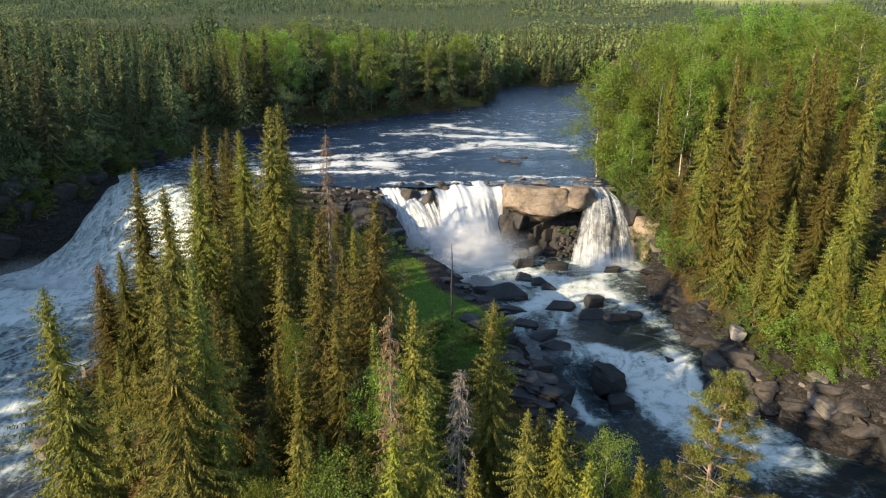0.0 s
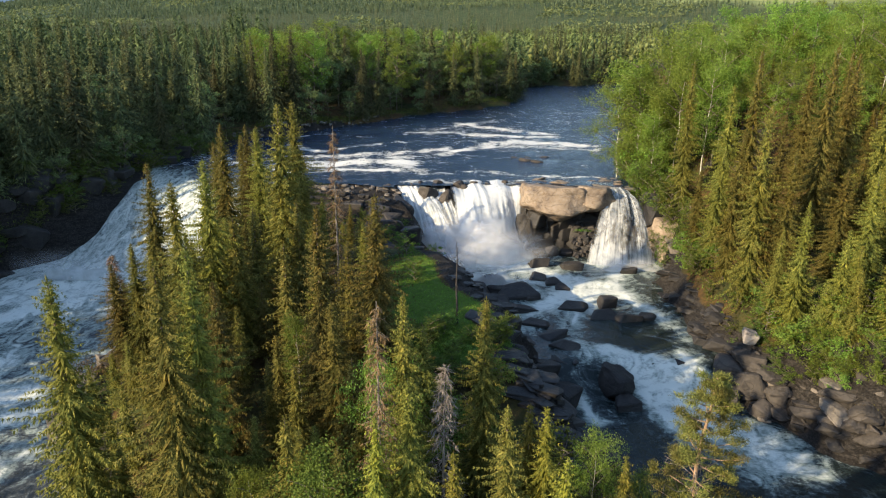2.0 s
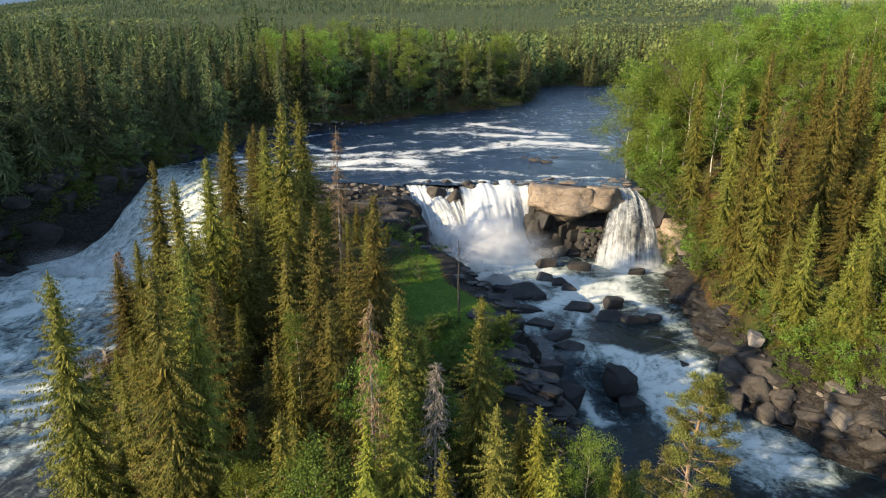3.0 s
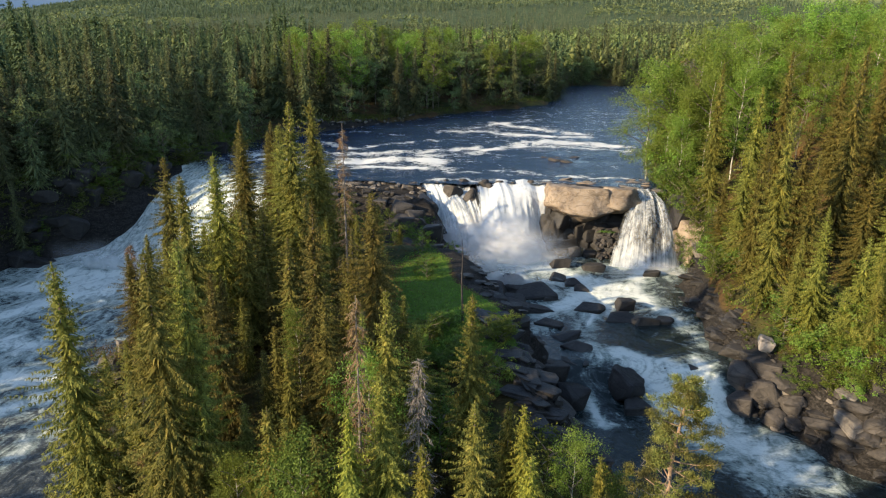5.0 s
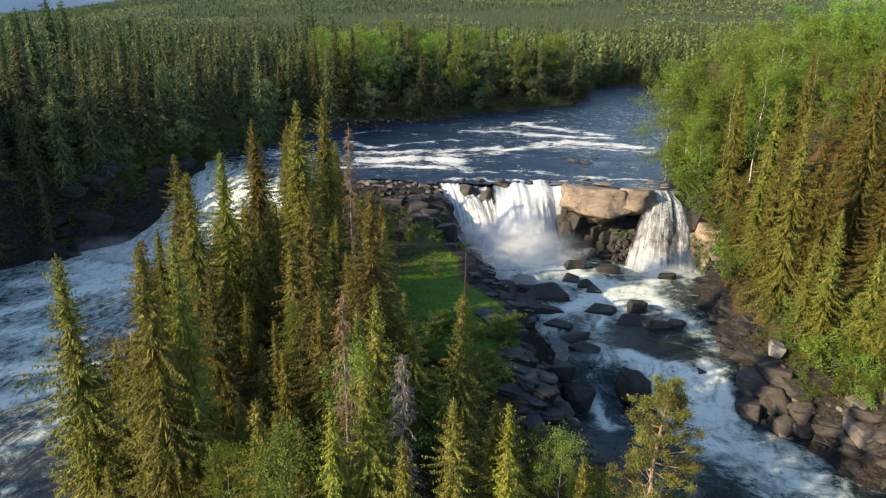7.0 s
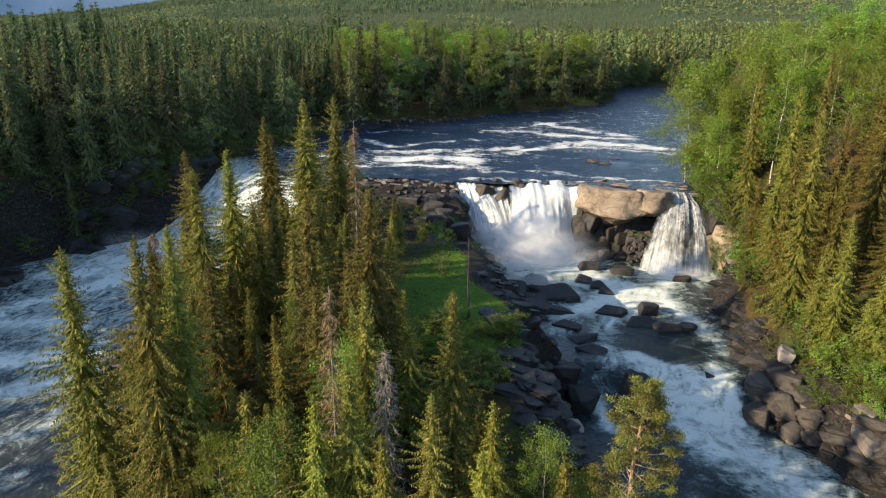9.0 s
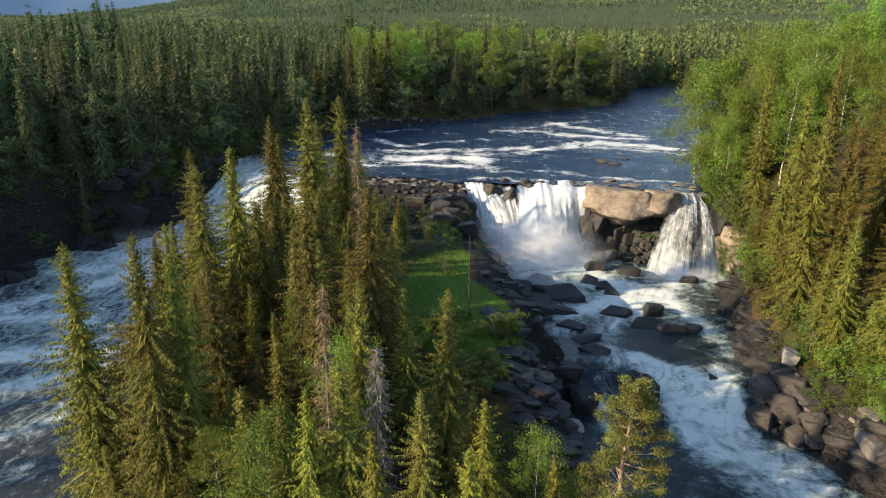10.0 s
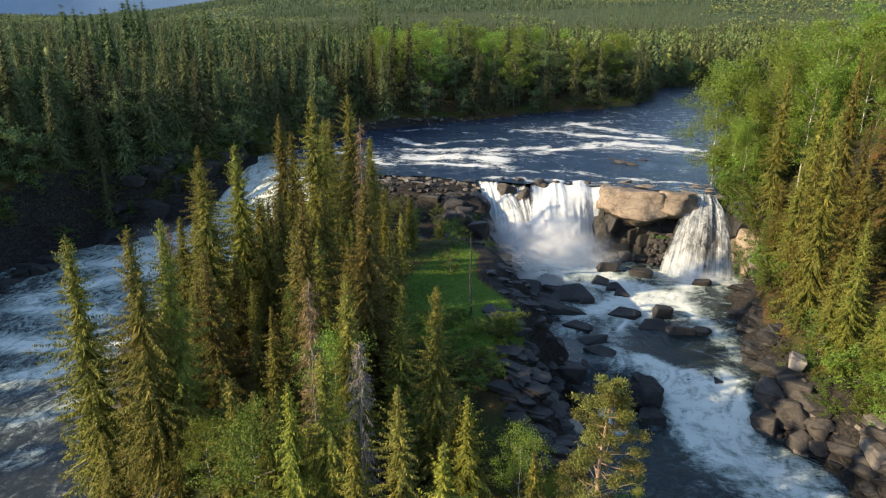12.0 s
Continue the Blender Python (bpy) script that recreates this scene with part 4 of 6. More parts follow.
def spruce_meshes(seed, h, r, per_m=2.2, arms=6, step=0.3, size=1.0, bare=0.06, droop=0.45, tufts=4, taper=0.72, full=1.28):
    """Trunk and crown of a narrow northern spruce: a dense heart of short boughs and long uneven boughs with side sprays and hanging twigs."""
    rng = np.random.default_rng(seed)
    lean = rng.uniform(-0.02, 0.02, 2)
    zs = np.linspace(0, h, 9)
    trunk = tube(np.stack([lean[0] * zs, lean[1] * zs, zs - 0.6 * (zs == 0)], -1), 0.012 * h * (1 - zs / h) ** 0.8 + 0.02)
    lump = rng.uniform(0, 6.28, 4)

    def reach_at(z):
        f = z / h
        return r * min(1.0, full * (1 - f) ** taper) * (0.8 + 0.2 * float(smooth(0.0, 0.25, f))) * (1 + 0.13 * math.sin(z * 2.1 + lump[2]) + 0.12 * math.sin(z * 0.9 + lump[3]))

    base, way, length, width = [], [], [], []
    z = h * bare
    while z < h * 0.97:
        n = 22
        az = rng.uniform(0, 6.28, n)
        out = np.stack([np.cos(az), np.sin(az), 0 * az], -1)
        reach = reach_at(z) * rng.uniform(0.3, 0.72, n)
        zz = z + rng.uniform(-0.02, 0.02, n) * h
        base.append(np.stack([lean[0] * zz, lean[1] * zz, zz], -1) + out * 0.05)
        way.append(out + np.array([0, 0, -1.0]) * rng.uniform(0.1, 0.7, (n, 1)))
        length.append(reach)
        width.append(np.minimum(0.3 * size + 0.05, 0.6 * reach))
        z += 0.03 * h
    z = h * bare
    while z < h - 0.15:
        f = z / h
        reach = reach_at(z)
        n = max(3, int(round(arms * (0.55 + 0.45 * (1 - f)) + rng.uniform(-1, 1))))
        start = rng.uniform(0, 6.28)
        for k in range(n):
            az = start + 6.283 * k / n + rng.uniform(-0.3, 0.3)
            uneven = 1 + 0.2 * math.sin(3 * az + lump[0] + 9 * f) + 0.16 * math.sin(17 * f + 2 * az + lump[1])
            reach_k = max(0.16, reach * uneven * rng.uniform(0.6, 1.15))
            if rng.random() < 0.08:
                continue
            out = np.array([math.cos(az), math.sin(az), 0])
            segs = max(2, int(reach_k / step))
            t = (np.arange(segs) + rng.uniform(0.3, 0.9, segs)) / segs
            rise = 0.5 * float(smooth(0.7, 1.0, f)) - droop * (1 - float(smooth(0.45, 0.95, f))) + rng.uniform(-0.28, 0.22)
            pz = z + reach_k * (rise * t + 0.3 * np.maximum(t - 0.5, 0)) + rng.uniform(-0.03, 0.03, segs)
            pts = out[None] * (reach_k * t)[:, None] + np.stack([lean[0] * pz, lean[1] * pz, pz], -1)
            side = np.array([-out[1], out[0], 0])
            scale = (0.6 + 0.4 * (1 - t)) * (0.62 + 0.38 * min(1, (1 - f) * 2.2)) * size
            for sway, ahead, fall, long in ((-0.9, 0.7, -0.25, 0.62), (0.9, 0.7, -0.25, 0.62), (0.0, 0.35, -1.0, 0.58), (0.0, 1.0, 0.12, 0.6), (0.5, 0.4, -0.9, 0.5), (-0.5, 0.4, -0.9, 0.5))[:tufts]:
                d = out[None] * (ahead * rng.uniform(0.7, 1.3, (segs, 1))) + side[None] * (sway + rng.uniform(-0.3, 0.3, (segs, 1))) + np.array([0, 0, 1.0]) * (fall + rng.uniform(-0.3, 0.25, (segs, 1)))
                base.append(pts)
                way.append(d)
                length.append(long * scale * rng.uniform(0.7, 1.25, segs))
                width.append(0.21 * scale * rng.uniform(0.7, 1.2, segs))
        z += (1.0 / per_m) * (1.15 - 0.6 * f) * rng.uniform(0.75, 1.25)
    base.append(np.array([[lean[0] * h, lean[1] * h, h - 0.5]] * 3))
    way.append(np.array([[0.05, 0, 1], [-0.05, 0.06, 1], [0.02, -0.07, 1.0]]))
    length.append(np.array([0.8, 0.7, 0.75]))
    width.append(np.array([0.12] * 3))
    sprays = blades(np.concatenate(base), np.concatenate(way), np.concatenate(length), np.concatenate(width), np.full(sum(map(len, base)), 0.18), rng)
    return trunk, sprays


def broadleaf_meshes(seed, h, r, leaves=2600, leaf=0.34, low=0.28, limbs=9, loose=0.42):
    """Trunk, limbs and a loose crown of leaf clumps."""
    rng = np.random.default_rng(seed)
    zs = np.linspace(0, h * 0.93, 8)
    bend = rng.uniform(-0.05, 0.05, 2)
    path = lambda z: np.array([bend[0] * z + 0.1 * math.sin(z), bend[1] * z + 0.08 * math.cos(z * 1.3), z])
    trunk = tube([path(z) - np.array([0, 0, 0.5 * (z == 0)]) for z in zs], 0.0055 * h * (1 - zs / h) + 0.015)
    arms, tips = [], []
    for k in range(limbs):
        z = h * (low + (0.9 - low) * (k + rng.random()) / limbs)
        az = 2.4 * k + rng.uniform(-0.5, 0.5)
        f = (z / h - low) / (1 - low)
        reach = r * (0.35 + 1.1 * math.sin(min(1.0, f * 0.9 + 0.12) * math.pi) ** 0.8) * rng.uniform(0.6, 1.05)
        a = path(z)
        t = np.linspace(0, 1, 4)[:, None]
        pts = a + np.array([math.cos(az), math.sin(az), 0]) * reach * t + np.array([0, 0, 1.0]) * reach * (0.9 * t - 0.25 * t * t)
        arms.append(tube(pts, np.linspace(0.045 * reach ** 0.5, 0.012, 4), 5))
        tips += [pts[2], pts[3], (pts[1] + pts[2]) / 2]
    tips += [path(h * f) for f in (0.8, 0.88, 0.95, 1.0)]
    tips = np.array(tips)
    pick = rng.integers(0, len(tips), leaves // 36)
    clump = tips[pick] + rng.normal(0, 1, (len(pick), 3)) * np.array([0.42, 0.42, 0.5]) * r * loose
    centre = np.repeat(clump, 36, 0) + rng.normal(0, 0.13 * r, (len(clump) * 36, 3)) * np.array([1, 1, 0.7])
    way = rng.normal(0, 1, (len(centre), 3)) + np.array([0, 0, -0.2])
    crown = blades(centre, way, rng.uniform(0.7, 1.3, len(centre)) * leaf, rng.uniform(0.5, 0.8, len(centre)) * leaf, np.full(len(centre), 0.1), rng)
    return trunk, arms, crown


TREE_KINDS, RAW = {}, {}


def tree_kind(key, pieces):
    """pieces: name, arrays, material."""
    RAW[key] = pieces[-1][1]
    TREE_KINDS[key] = [(name, mesh_of(key + "_" + name, v, f, mat, smooth_shade=(name != "crown")), mat) for name, (v, f), mat in pieces]


for k, (h, r) in enumerate(((20, 3.5), (20, 3.0), (20, 3.9), (20, 3.3))):
    t, c = spruce_meshes(100 + k, h, r, per_m=2.1, arms=10, step=0.18, size=0.74, tufts=6)
    tree_kind(f"spruce{k}", [("trunk", t, BARK), ("crown", c, SPRUCE)])
for k, (h, r) in enumerate(((20, 3.9), (20, 4.4))):
    t, c = spruce_meshes(150 + k, h, r, per_m=1.3, arms=8, step=0.26, size=0.95, droop=0.3, tufts=6, taper=0.8, full=1.15)
    tree_kind(f"young_spruce{k}", [("trunk", t, BARK), ("crown", c, SPRUCE_YOUNG)])
for k, (h, r) in enumerate(((20, 3.5), (20, 3.0), (20, 3.8))):
    t, c = spruce_meshes(200 + k, h, r, per_m=1.5, arms=8, step=0.34, size=1.1, tufts=5)
    tree_kind(f"bank_spruce{k}", [("trunk", t, BARK), ("crown", c, SPRUCE)])
for k, (h, r) in enumerate(((20, 3.4), (20, 3.0), (20, 3.7))):
    t, c = spruce_meshes(250 + k, h, r, per_m=1.35, arms=8, step=0.38, size=1.1, tufts=4)
    tree_kind(f"fill_spruce{k}", [("trunk", t, BARK), ("crown", c, SPRUCE)])
for k, (h, r) in enumerate(((20, 5.2), (20, 4.4), (20, 5.9))):
    t, c = spruce_meshes(300 + k, h, r, per_m=1.1, arms=8, step=0.7, size=1.4, tufts=4, taper=0.85, full=1.08)
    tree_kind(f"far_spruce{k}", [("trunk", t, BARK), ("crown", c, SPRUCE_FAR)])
for k in range(3):
    t, a, c = broadleaf_meshes(400 + k, 14, 2.5, 10500, 0.19, low=0.2, limbs=15, loose=0.5)
    tree_kind(f"aspen{k}", [("trunk", t, BIRCH_BARK), *(("limb", limb, LIMB_BARK) for limb in a), ("crown", c, BIRCH)])
for k in range(2):
    t, a, c = broadleaf_meshes(480 + k, 14, 2.8, 11000, 0.2, low=0.1, limbs=15, loose=0.55)
    tree_kind(f"near_birch{k}", [("trunk", t, BIRCH_BARK), *(("limb", limb, LIMB_BARK) for limb in a), ("crown", c, BIRCH if k else BUSH)])
for k in range(2):
    t, a, c = broadleaf_meshes(430 + k, 14, 2.7, 4200, 0.28, low=0.3, limbs=9, loose=0.5)
    tree_kind(f"back_aspen{k}", [("trunk", join([t, *a]), LIMB_BARK), ("crown", c, BIRCH)])
for k in range(2):
    t, a, c = broadleaf_meshes(440 + k, 12, 2.8, 1600, 0.46, low=0.15, limbs=12, loose=0.5)
    tree_kind(f"far_birch{k}", [("trunk", join([t, *a]), LIMB_BARK), ("crown", c, FAR_LEAF)])
for k in range(2):
    t, a, c = broadleaf_meshes(460 + k, 5, 2.0, 1400, 0.27, low=0.05, limbs=10, loose=0.5)
    tree_kind(f"sapling{k}", [("stem", join([t, *a]), LIMB_BARK), ("crown", c, BUSH)])

for k in range(2):
    t, a, c = broadleaf_meshes(490 + k, 3, 1.7, 1900, 0.24, low=0.0, limbs=12, loose=0.62)
    tree_kind(f"bushy{k}", [("stem", join([t, *a]), LIMB_BARK), ("crown", c, BIRCH if k else BUSH)])


def plant(key, x, y, height, wide=1.0, turn=None, base=None, label="tall narrow spruce with drooping olive branches", name="spruce_tree", category="tree", group="spruces"):
    rng_t = random.Random(int(x * 97 + y * 131))
    tall = {"aspen": 14, "back_": 14, "near_": 14, "far_b": 12, "sapli": 5, "bushy": 3}.get(key[:5], 20)
    s = height / tall
    ob = thing(name, pose(x, y, (land_at(x, y) if base is None else base) - 0.1, 0, 0, rng_t.uniform(0, 360) if turn is None else turn) @ Matrix.Diagonal((s * wide, s * wide, s, 1)),
               label, category, group)
    for part_name, me, mat in TREE_KINDS[key]:
        part(part_name, me, ob)
    return ob


def spruce(x, y, top, wide=1.0, k=0, **more):
    ground = land_at(x, y)
    h = top - ground
    young = h < 15 and y < 46
    if young:
        more["label"] = "young bushy spruce with bright yellow-green shoots"
    return plant(f"young_spruce{k % 2}" if young else f"spruce{k % 4}", x, y, h, wide * min(1.35, (20 / h) ** 0.6), base=ground, **more)


# spruces of the island, each by its own top
spruce(-26.6, 40.4, 29.0, 1.15, 0)
spruce(-33.5, 60.5, 22.6, 1.1, 1)
spruce(-31.6, 60.6, 24.6, 0.8, 2)
spruce(-30.5, 63.7, 32.1, 1.0, 3)
spruce(-24.1, 55.4, 32.3, 1.05, 0)
spruce(-28.5, 78.6, 34.0, 1.1, 1)
spruce(-23.0, 59.9, 33.4, 1.0, 2)
spruce(-17.9, 67.4, 37.6, 1.15, 3)
spruce(-20.7, 84.9, 36.2, 1.15, 0)
spruce(-9.9, 48.8, 31.8, 1.0, 1)
spruce(-5.8, 53.4, 31.8, 1.05, 2)
spruce(-2.2, 40.7, 27.9, 0.85, 3)
spruce(-0.9, 34.5, 25.1, 0.9, 0)
spruce(-2.9, 33.1, 23.3, 0.85, 1)
spruce(-17.0, 36.8, 31.6, 1.0, 2)
spruce(-15.5, 38.5, 31.6, 0.9, 3)
spruce(3.6, 44.5, 26.4, 0.85, 0)
spruce(4.9, 32.7, 24.7, 0.9, 1)
spruce(6.7, 38.6, 20.8, 0.9, 2)
spruce(7.8, 38.0, 21.3, 0.9, 3)
spruce(2.0, 32.3, 21.8, 0.85, 0)
spruce(8.0, 30.8, 22.5, 0.9, 1)
spruce(12.8, 35.6, 19.2, 0.8, 2)

for k, (x, y, top) in enumerate(((-30, 98, 31), (-33.5, 103, 30.5), (-36, 96, 29), (-28, 91.5, 31.5), (-26, 105, 27), (-37, 109, 28))):
    spruce(x, y, top, 1.0, k)
# Spruces added to block the sun from the lower cascade.
for k, (x, y, top) in enumerate(((-8.0, 46.3, 25), (-11.5, 54.6, 26), (-1.5, 50.0, 21), (-16.5, 44.5, 27))):
    spruce(x, y, top, 0.9, k)
# lower spruces that fill the island's wood
TAKEN = [(o.location.x, o.location.y) for o in scene.objects if o.name.startswith("spruce_tree")]


def free(x, y, gap):
    if any((x - a) ** 2 + (y - b) ** 2 < gap * gap for a, b in TAKEN):
        return False
    TAKEN.append((x, y))
    return True


rng = random.Random(12)
count = 0
while count < 60:
    x, y = rng.uniform(-38, -2), rng.uniform(31, 86)
    edge = np.interp(y, [30, 48, 60, 75, 90], [0, -5, -9, -13, -15])
    west = np.interp(y, [30, 42, 60, 75, 90], [-14, -22, -31, -35, -30])
    if max(west, 17 - 0.8 * y) < x < edge and free(x, y, 2.2):
        h = rng.uniform(6, 10) if y > 68 else (rng.uniform(8, 15) if y > 44 else rng.uniform(7, 13))
        plant(f"fill_spruce{rng.randrange(3)}", x, y, h, rng.uniform(1.0, 1.3), label="spruce of middling height in the island's dense wood")
        count += 1
for x, y, h in ((-36, 66, 9), (-35, 56, 8), (-31, 48, 9), (-13, 88, 8), (-16, 95, 7), (-21, 98, 9), (-12, 99, 5), (-26, 93, 10), (-32, 86, 9), (-9, 70, 9), (-11, 78, 8), (-7, 63, 10), (-4, 58, 8)):
    plant(f"fill_spruce{rng.randrange(3)}", x, y, h, 1.3, label="young dense spruce at the edge of the wood")


count = 0
while count < 16:
    x, y = rng.uniform(-36, -14), rng.uniform(33, 60)
    if np.interp(y, [33, 42, 60], [-19, -27, -38]) < x < 17 - 0.8 * y and free(x, y, 1.9):
        plant(f"fill_spruce{rng.randrange(3)}", x, y, rng.uniform(5.5, 9), rng.uniform(1.4, 1.7), label="young dense spruce at the edge of the wood")
        count += 1


# ---- dead and single trees ----
def dead_spruce(x, y, top, seed, label, leafy=0.25, material=None):
    """A dying spruce: bare grey twigs round a thin trunk."""
    rng_d = np.random.default_rng(seed)
    ground = land_at(x, y)
    h = top - ground
    zs = np.linspace(0, h, 8)
    ob = thing("dead_spruce", pose(x, y, ground - 0.1), label, "tree", "dead trees")
    part("trunk", mesh_of("trunk", *tube(np.stack([0.01 * zs, 0 * zs, zs], -1), 0.16 * (1 - zs / h) + 0.02), DEAD, True), ob)
    twigs, base, way = [], [], []
    for k in range(240):
        z = h * rng_d.uniform(0.12, 0.99)
        az, reach = rng_d.uniform(0, 6.28), (0.25 + 1.9 * (1 - z / h) ** 0.7) * rng_d.uniform(0.5, 1.1)
        out = np.array([math.cos(az), math.sin(az), 0])
        a = np.array([0.01 * z, 0, z])
        pts = [a, a + out * reach * 0.5 + np.array([0, 0, -0.1 * reach]), a + out * reach + np.array([0, 0, -0.4 * reach])]
        twigs.append(tube(pts, [0.022, 0.015, 0.006], 3))
        for t in np.linspace(0.25, 1, 10):
            base.append(a + out * reach * t + np.array([0, 0, -0.35 * reach * t]))
            way.append(out * 0.5 + rng_d.normal(0, 0.5, 3) + np.array([0, 0, -0.5]))
    tagged(part("dead_twig", mesh_of("dead_twig", *join(twigs), DEAD), ob, "bare grey twigs"), kind="stuff")
    n = len(base)
    part("crown", mesh_of("crown", *blades(np.array(base), np.array(way), rng_d.uniform(0.25, 0.55, n), rng_d.uniform(0.03, 0.07, n) + leafy * 0.08, np.full(n, 0.2), rng_d), material or DEAD), ob,
         "thin withered sprays")
    return ob


DRY = foliage("dry_needles", (0.09, 0.06, 0.03), (0.16, 0.11, 0.055), (0.22, 0.155, 0.08), (0.3, 0.23, 0.14), 0.2, 0.2)
dead_spruce(-12.3, 68.0, 35.3, 1, "dead grey spruce with bare drooping twigs", 0.15, DRY)
dead_spruce(-3.5, 37.4, 28.8, 2, "dying brown spruce with withered needles", 0.5, DRY)
dead_spruce(0.9, 35.4, 25.6, 3, "bare silver-grey dead spruce", 0.05)
dead_spruce(-34.5, 62.0, 23.0, 4, "thin dead spruce by the river arm", 0.2, DRY)

# the charred pole on the grass
pole = thing("dead_tree", pose(1.0, 66.9, land_at(1.0, 66.9) - 0.3, 0.5, -0.4, 0), "charred dead trunk standing alone on the grass", "tree")
ph = 23.2 - land_at(1.0, 66.9) + 0.3
zs = np.linspace(0, ph, 9)
part("trunk", mesh_of("trunk", *tube(np.stack([0.05 * np.sin(zs), 0.04 * np.cos(zs * 1.4), zs], -1), 0.15 - 0.11 * zs / ph, 8), CHARRED, True), pole)
for z, az, reach in ((ph * 0.76, 0.3, 0.7), (ph * 0.62, 2.6, 0.5), (ph * 0.85, 4.0, 0.4), (ph * 0.5, 5.2, 0.35)):
    part("snag", mesh_of("snag", *tube([(0, 0, z), (math.cos(az) * reach * 0.6, math.sin(az) * reach * 0.6, z - 0.15), (math.cos(az) * reach, math.sin(az) * reach, z - 0.5)], [0.03, 0.022, 0.008], 5), CHARRED), pole)


def pine(x, y, top):
    """A pine with an orange trunk, forked limbs and flat needle clumps."""
    rng_p = np.random.default_rng(77)
    ground = land_at(x, y)
    h = top - ground
    ob = thing("pine_tree", pose(x, y, ground - 0.1), "old pine with orange bark and sparse needle clumps", "tree")
    zs = np.linspace(0, h * 0.97, 10)
    way = lambda z: np.array([0.18 * math.sin(z * 0.45), 0.15 * math.sin(z * 0.6 + 1), z])
    part("trunk", mesh_of("trunk", *tube([way(z) for z in zs], 0.21 * (1 - zs / h) ** 0.8 + 0.03, 9), PINE_BARK, True), ob, "flaking orange-brown trunk")
    for k in range(16):
        z, az, reach = h * rng_p.uniform(0.2, 0.62), rng_p.uniform(0, 6.28), rng_p.uniform(1.4, 3.0)
        out = np.array([math.cos(az), math.sin(az), 0])
        pts = [way(z), way(z) + out * reach * 0.5 + rng_p.normal(0, 0.15, 3), way(z) + out * reach + rng_p.normal(0, 0.3, 3) + np.array([0, 0, -0.5])]
        fork = [pts[1], pts[1] + out * reach * 0.3 + rng_p.normal(0, 0.4, 3), pts[1] + out * reach * 0.5 + rng_p.normal(0, 0.6, 3)]
        part("dead_limb", mesh_of("dead_limb", *join([tube(pts, [0.045, 0.03, 0.01], 5), tube(fork, [0.025, 0.018, 0.006], 4)]), DEAD), ob, "bare grey dead limb")
    for k in range(66):
        z = h * (0.2 + 0.79 * (k + rng_p.random()) / 66)
        f = (z / h - 0.2) / 0.79
        az = 2.4 * k + rng_p.uniform(-0.4, 0.4)
        reach = (3.5 * min(1.0, 1.25 * (1 - f)) ** 0.85 + 0.3) * rng_p.uniform(0.45, 1.2)
        out = np.array([math.cos(az), math.sin(az), 0])
        bend = rng_p.uniform(-0.35, 0.35)
        side = np.array([-out[1], out[0], 0])
        t = np.linspace(0, 1, 5)[:, None]
        pts = way(z) + out * reach * t + side * bend * t * t * reach + np.array([0, 0, 1.0]) * reach * (-0.1 * t + 0.25 * t * t + 0.3 * f * t)
        limb = part("limb", mesh_of("limb", *tube(pts, np.linspace(0.055, 0.012, 5), 5), PINE_BARK), ob)
        base, lead = [], []
        clumps = [pts[4], pts[3] + side * 0.4, pts[3] - side * 0.45, (pts[3] + pts[4]) / 2 + side * 0.35, (pts[3] + pts[4]) / 2 - side * 0.35, pts[4] + out * 0.3 + side * 0.25]
        for c in clumps[: 4 + k % 3]:
            c = c + rng_p.normal(0, 0.12, 3)
            base.append(c + rng_p.normal(0, 0.18, (150, 3)) * np.array([1, 1, 0.4]))
            lead.append(rng_p.normal(0, 1, (150, 3)) + np.array([0, 0, 0.7]) + out * 0.3)
        base, lead = np.concatenate(base), np.concatenate(lead)
        n = len(base)
        part("needles", mesh_of("needles", *blades(base, lead, rng_p.uniform(0.12, 0.25, n), rng_p.uniform(0.035, 0.065, n), np.full(n, 0.05), rng_p), PINE), limb, "yellow-green needle clumps")
    return ob


pine(16.9, 34.8, 25.7)


def leafy(key, x, y, top, wide, label, name="birch_tree", group="broadleaf trees"):
    ground = land_at(x, y)
    return plant(key, x, y, max(2.0, top - ground), wide, base=ground, label=label, name=name, group=group)


def sapling(x, y, h, wide=1.0, label="bright green leafy shrub"):
    return plant(f"sapling{int(abs(x * 3 + y)) % 2}", x, y, h, wide, label=label, name="shrub", category="shrub", group="shrubs")


leafy("near_birch0", -6.6, 33.6, 19.8, 1.1, "young birch with a rounded bright green crown")
leafy("near_birch1", 11.5, 39.0, 18.6, 0.7, "young birch with fresh green leaves among spruces")
leafy("near_birch0", 14.2, 37.5, 16.5, 0.8, "young birch with fresh green leaves among spruces")
leafy("near_birch1", -3.4, 41.5, 22.5, 0.75, "slim birch with a pale trunk and thin crown")
leafy("near_birch0", -13.0, 52.5, 20.5, 0.8, "slim birch with a pale trunk and thin crown")
leafy("near_birch1", -12.0, 36.0, 17.0, 0.9, "young birch with a rounded bright green crown")
for x, y, h in ((3, 50, 4.5), (6, 46, 4), (1, 47, 5), (10, 45, 5), (13, 43, 4), (-5, 80, 3), (-7, 90, 3.5), (-3, 96, 2.5), (-9, 104, 3), (-12, 110, 3),
                (-17, 116, 3.5), (-20, 110, 4), (-14, 105, 4), (-2, 62, 3), (18, 42, 4), (21, 40, 4), (-10, 116, 2.5), (-25, 118, 4), (-30, 112, 5), (-36, 104, 5), (-34, 94, 5), (-38, 84, 4), (-39, 74, 4)):
    sapling(x, y, h, 1.1, "low green shrub on the island's slope")

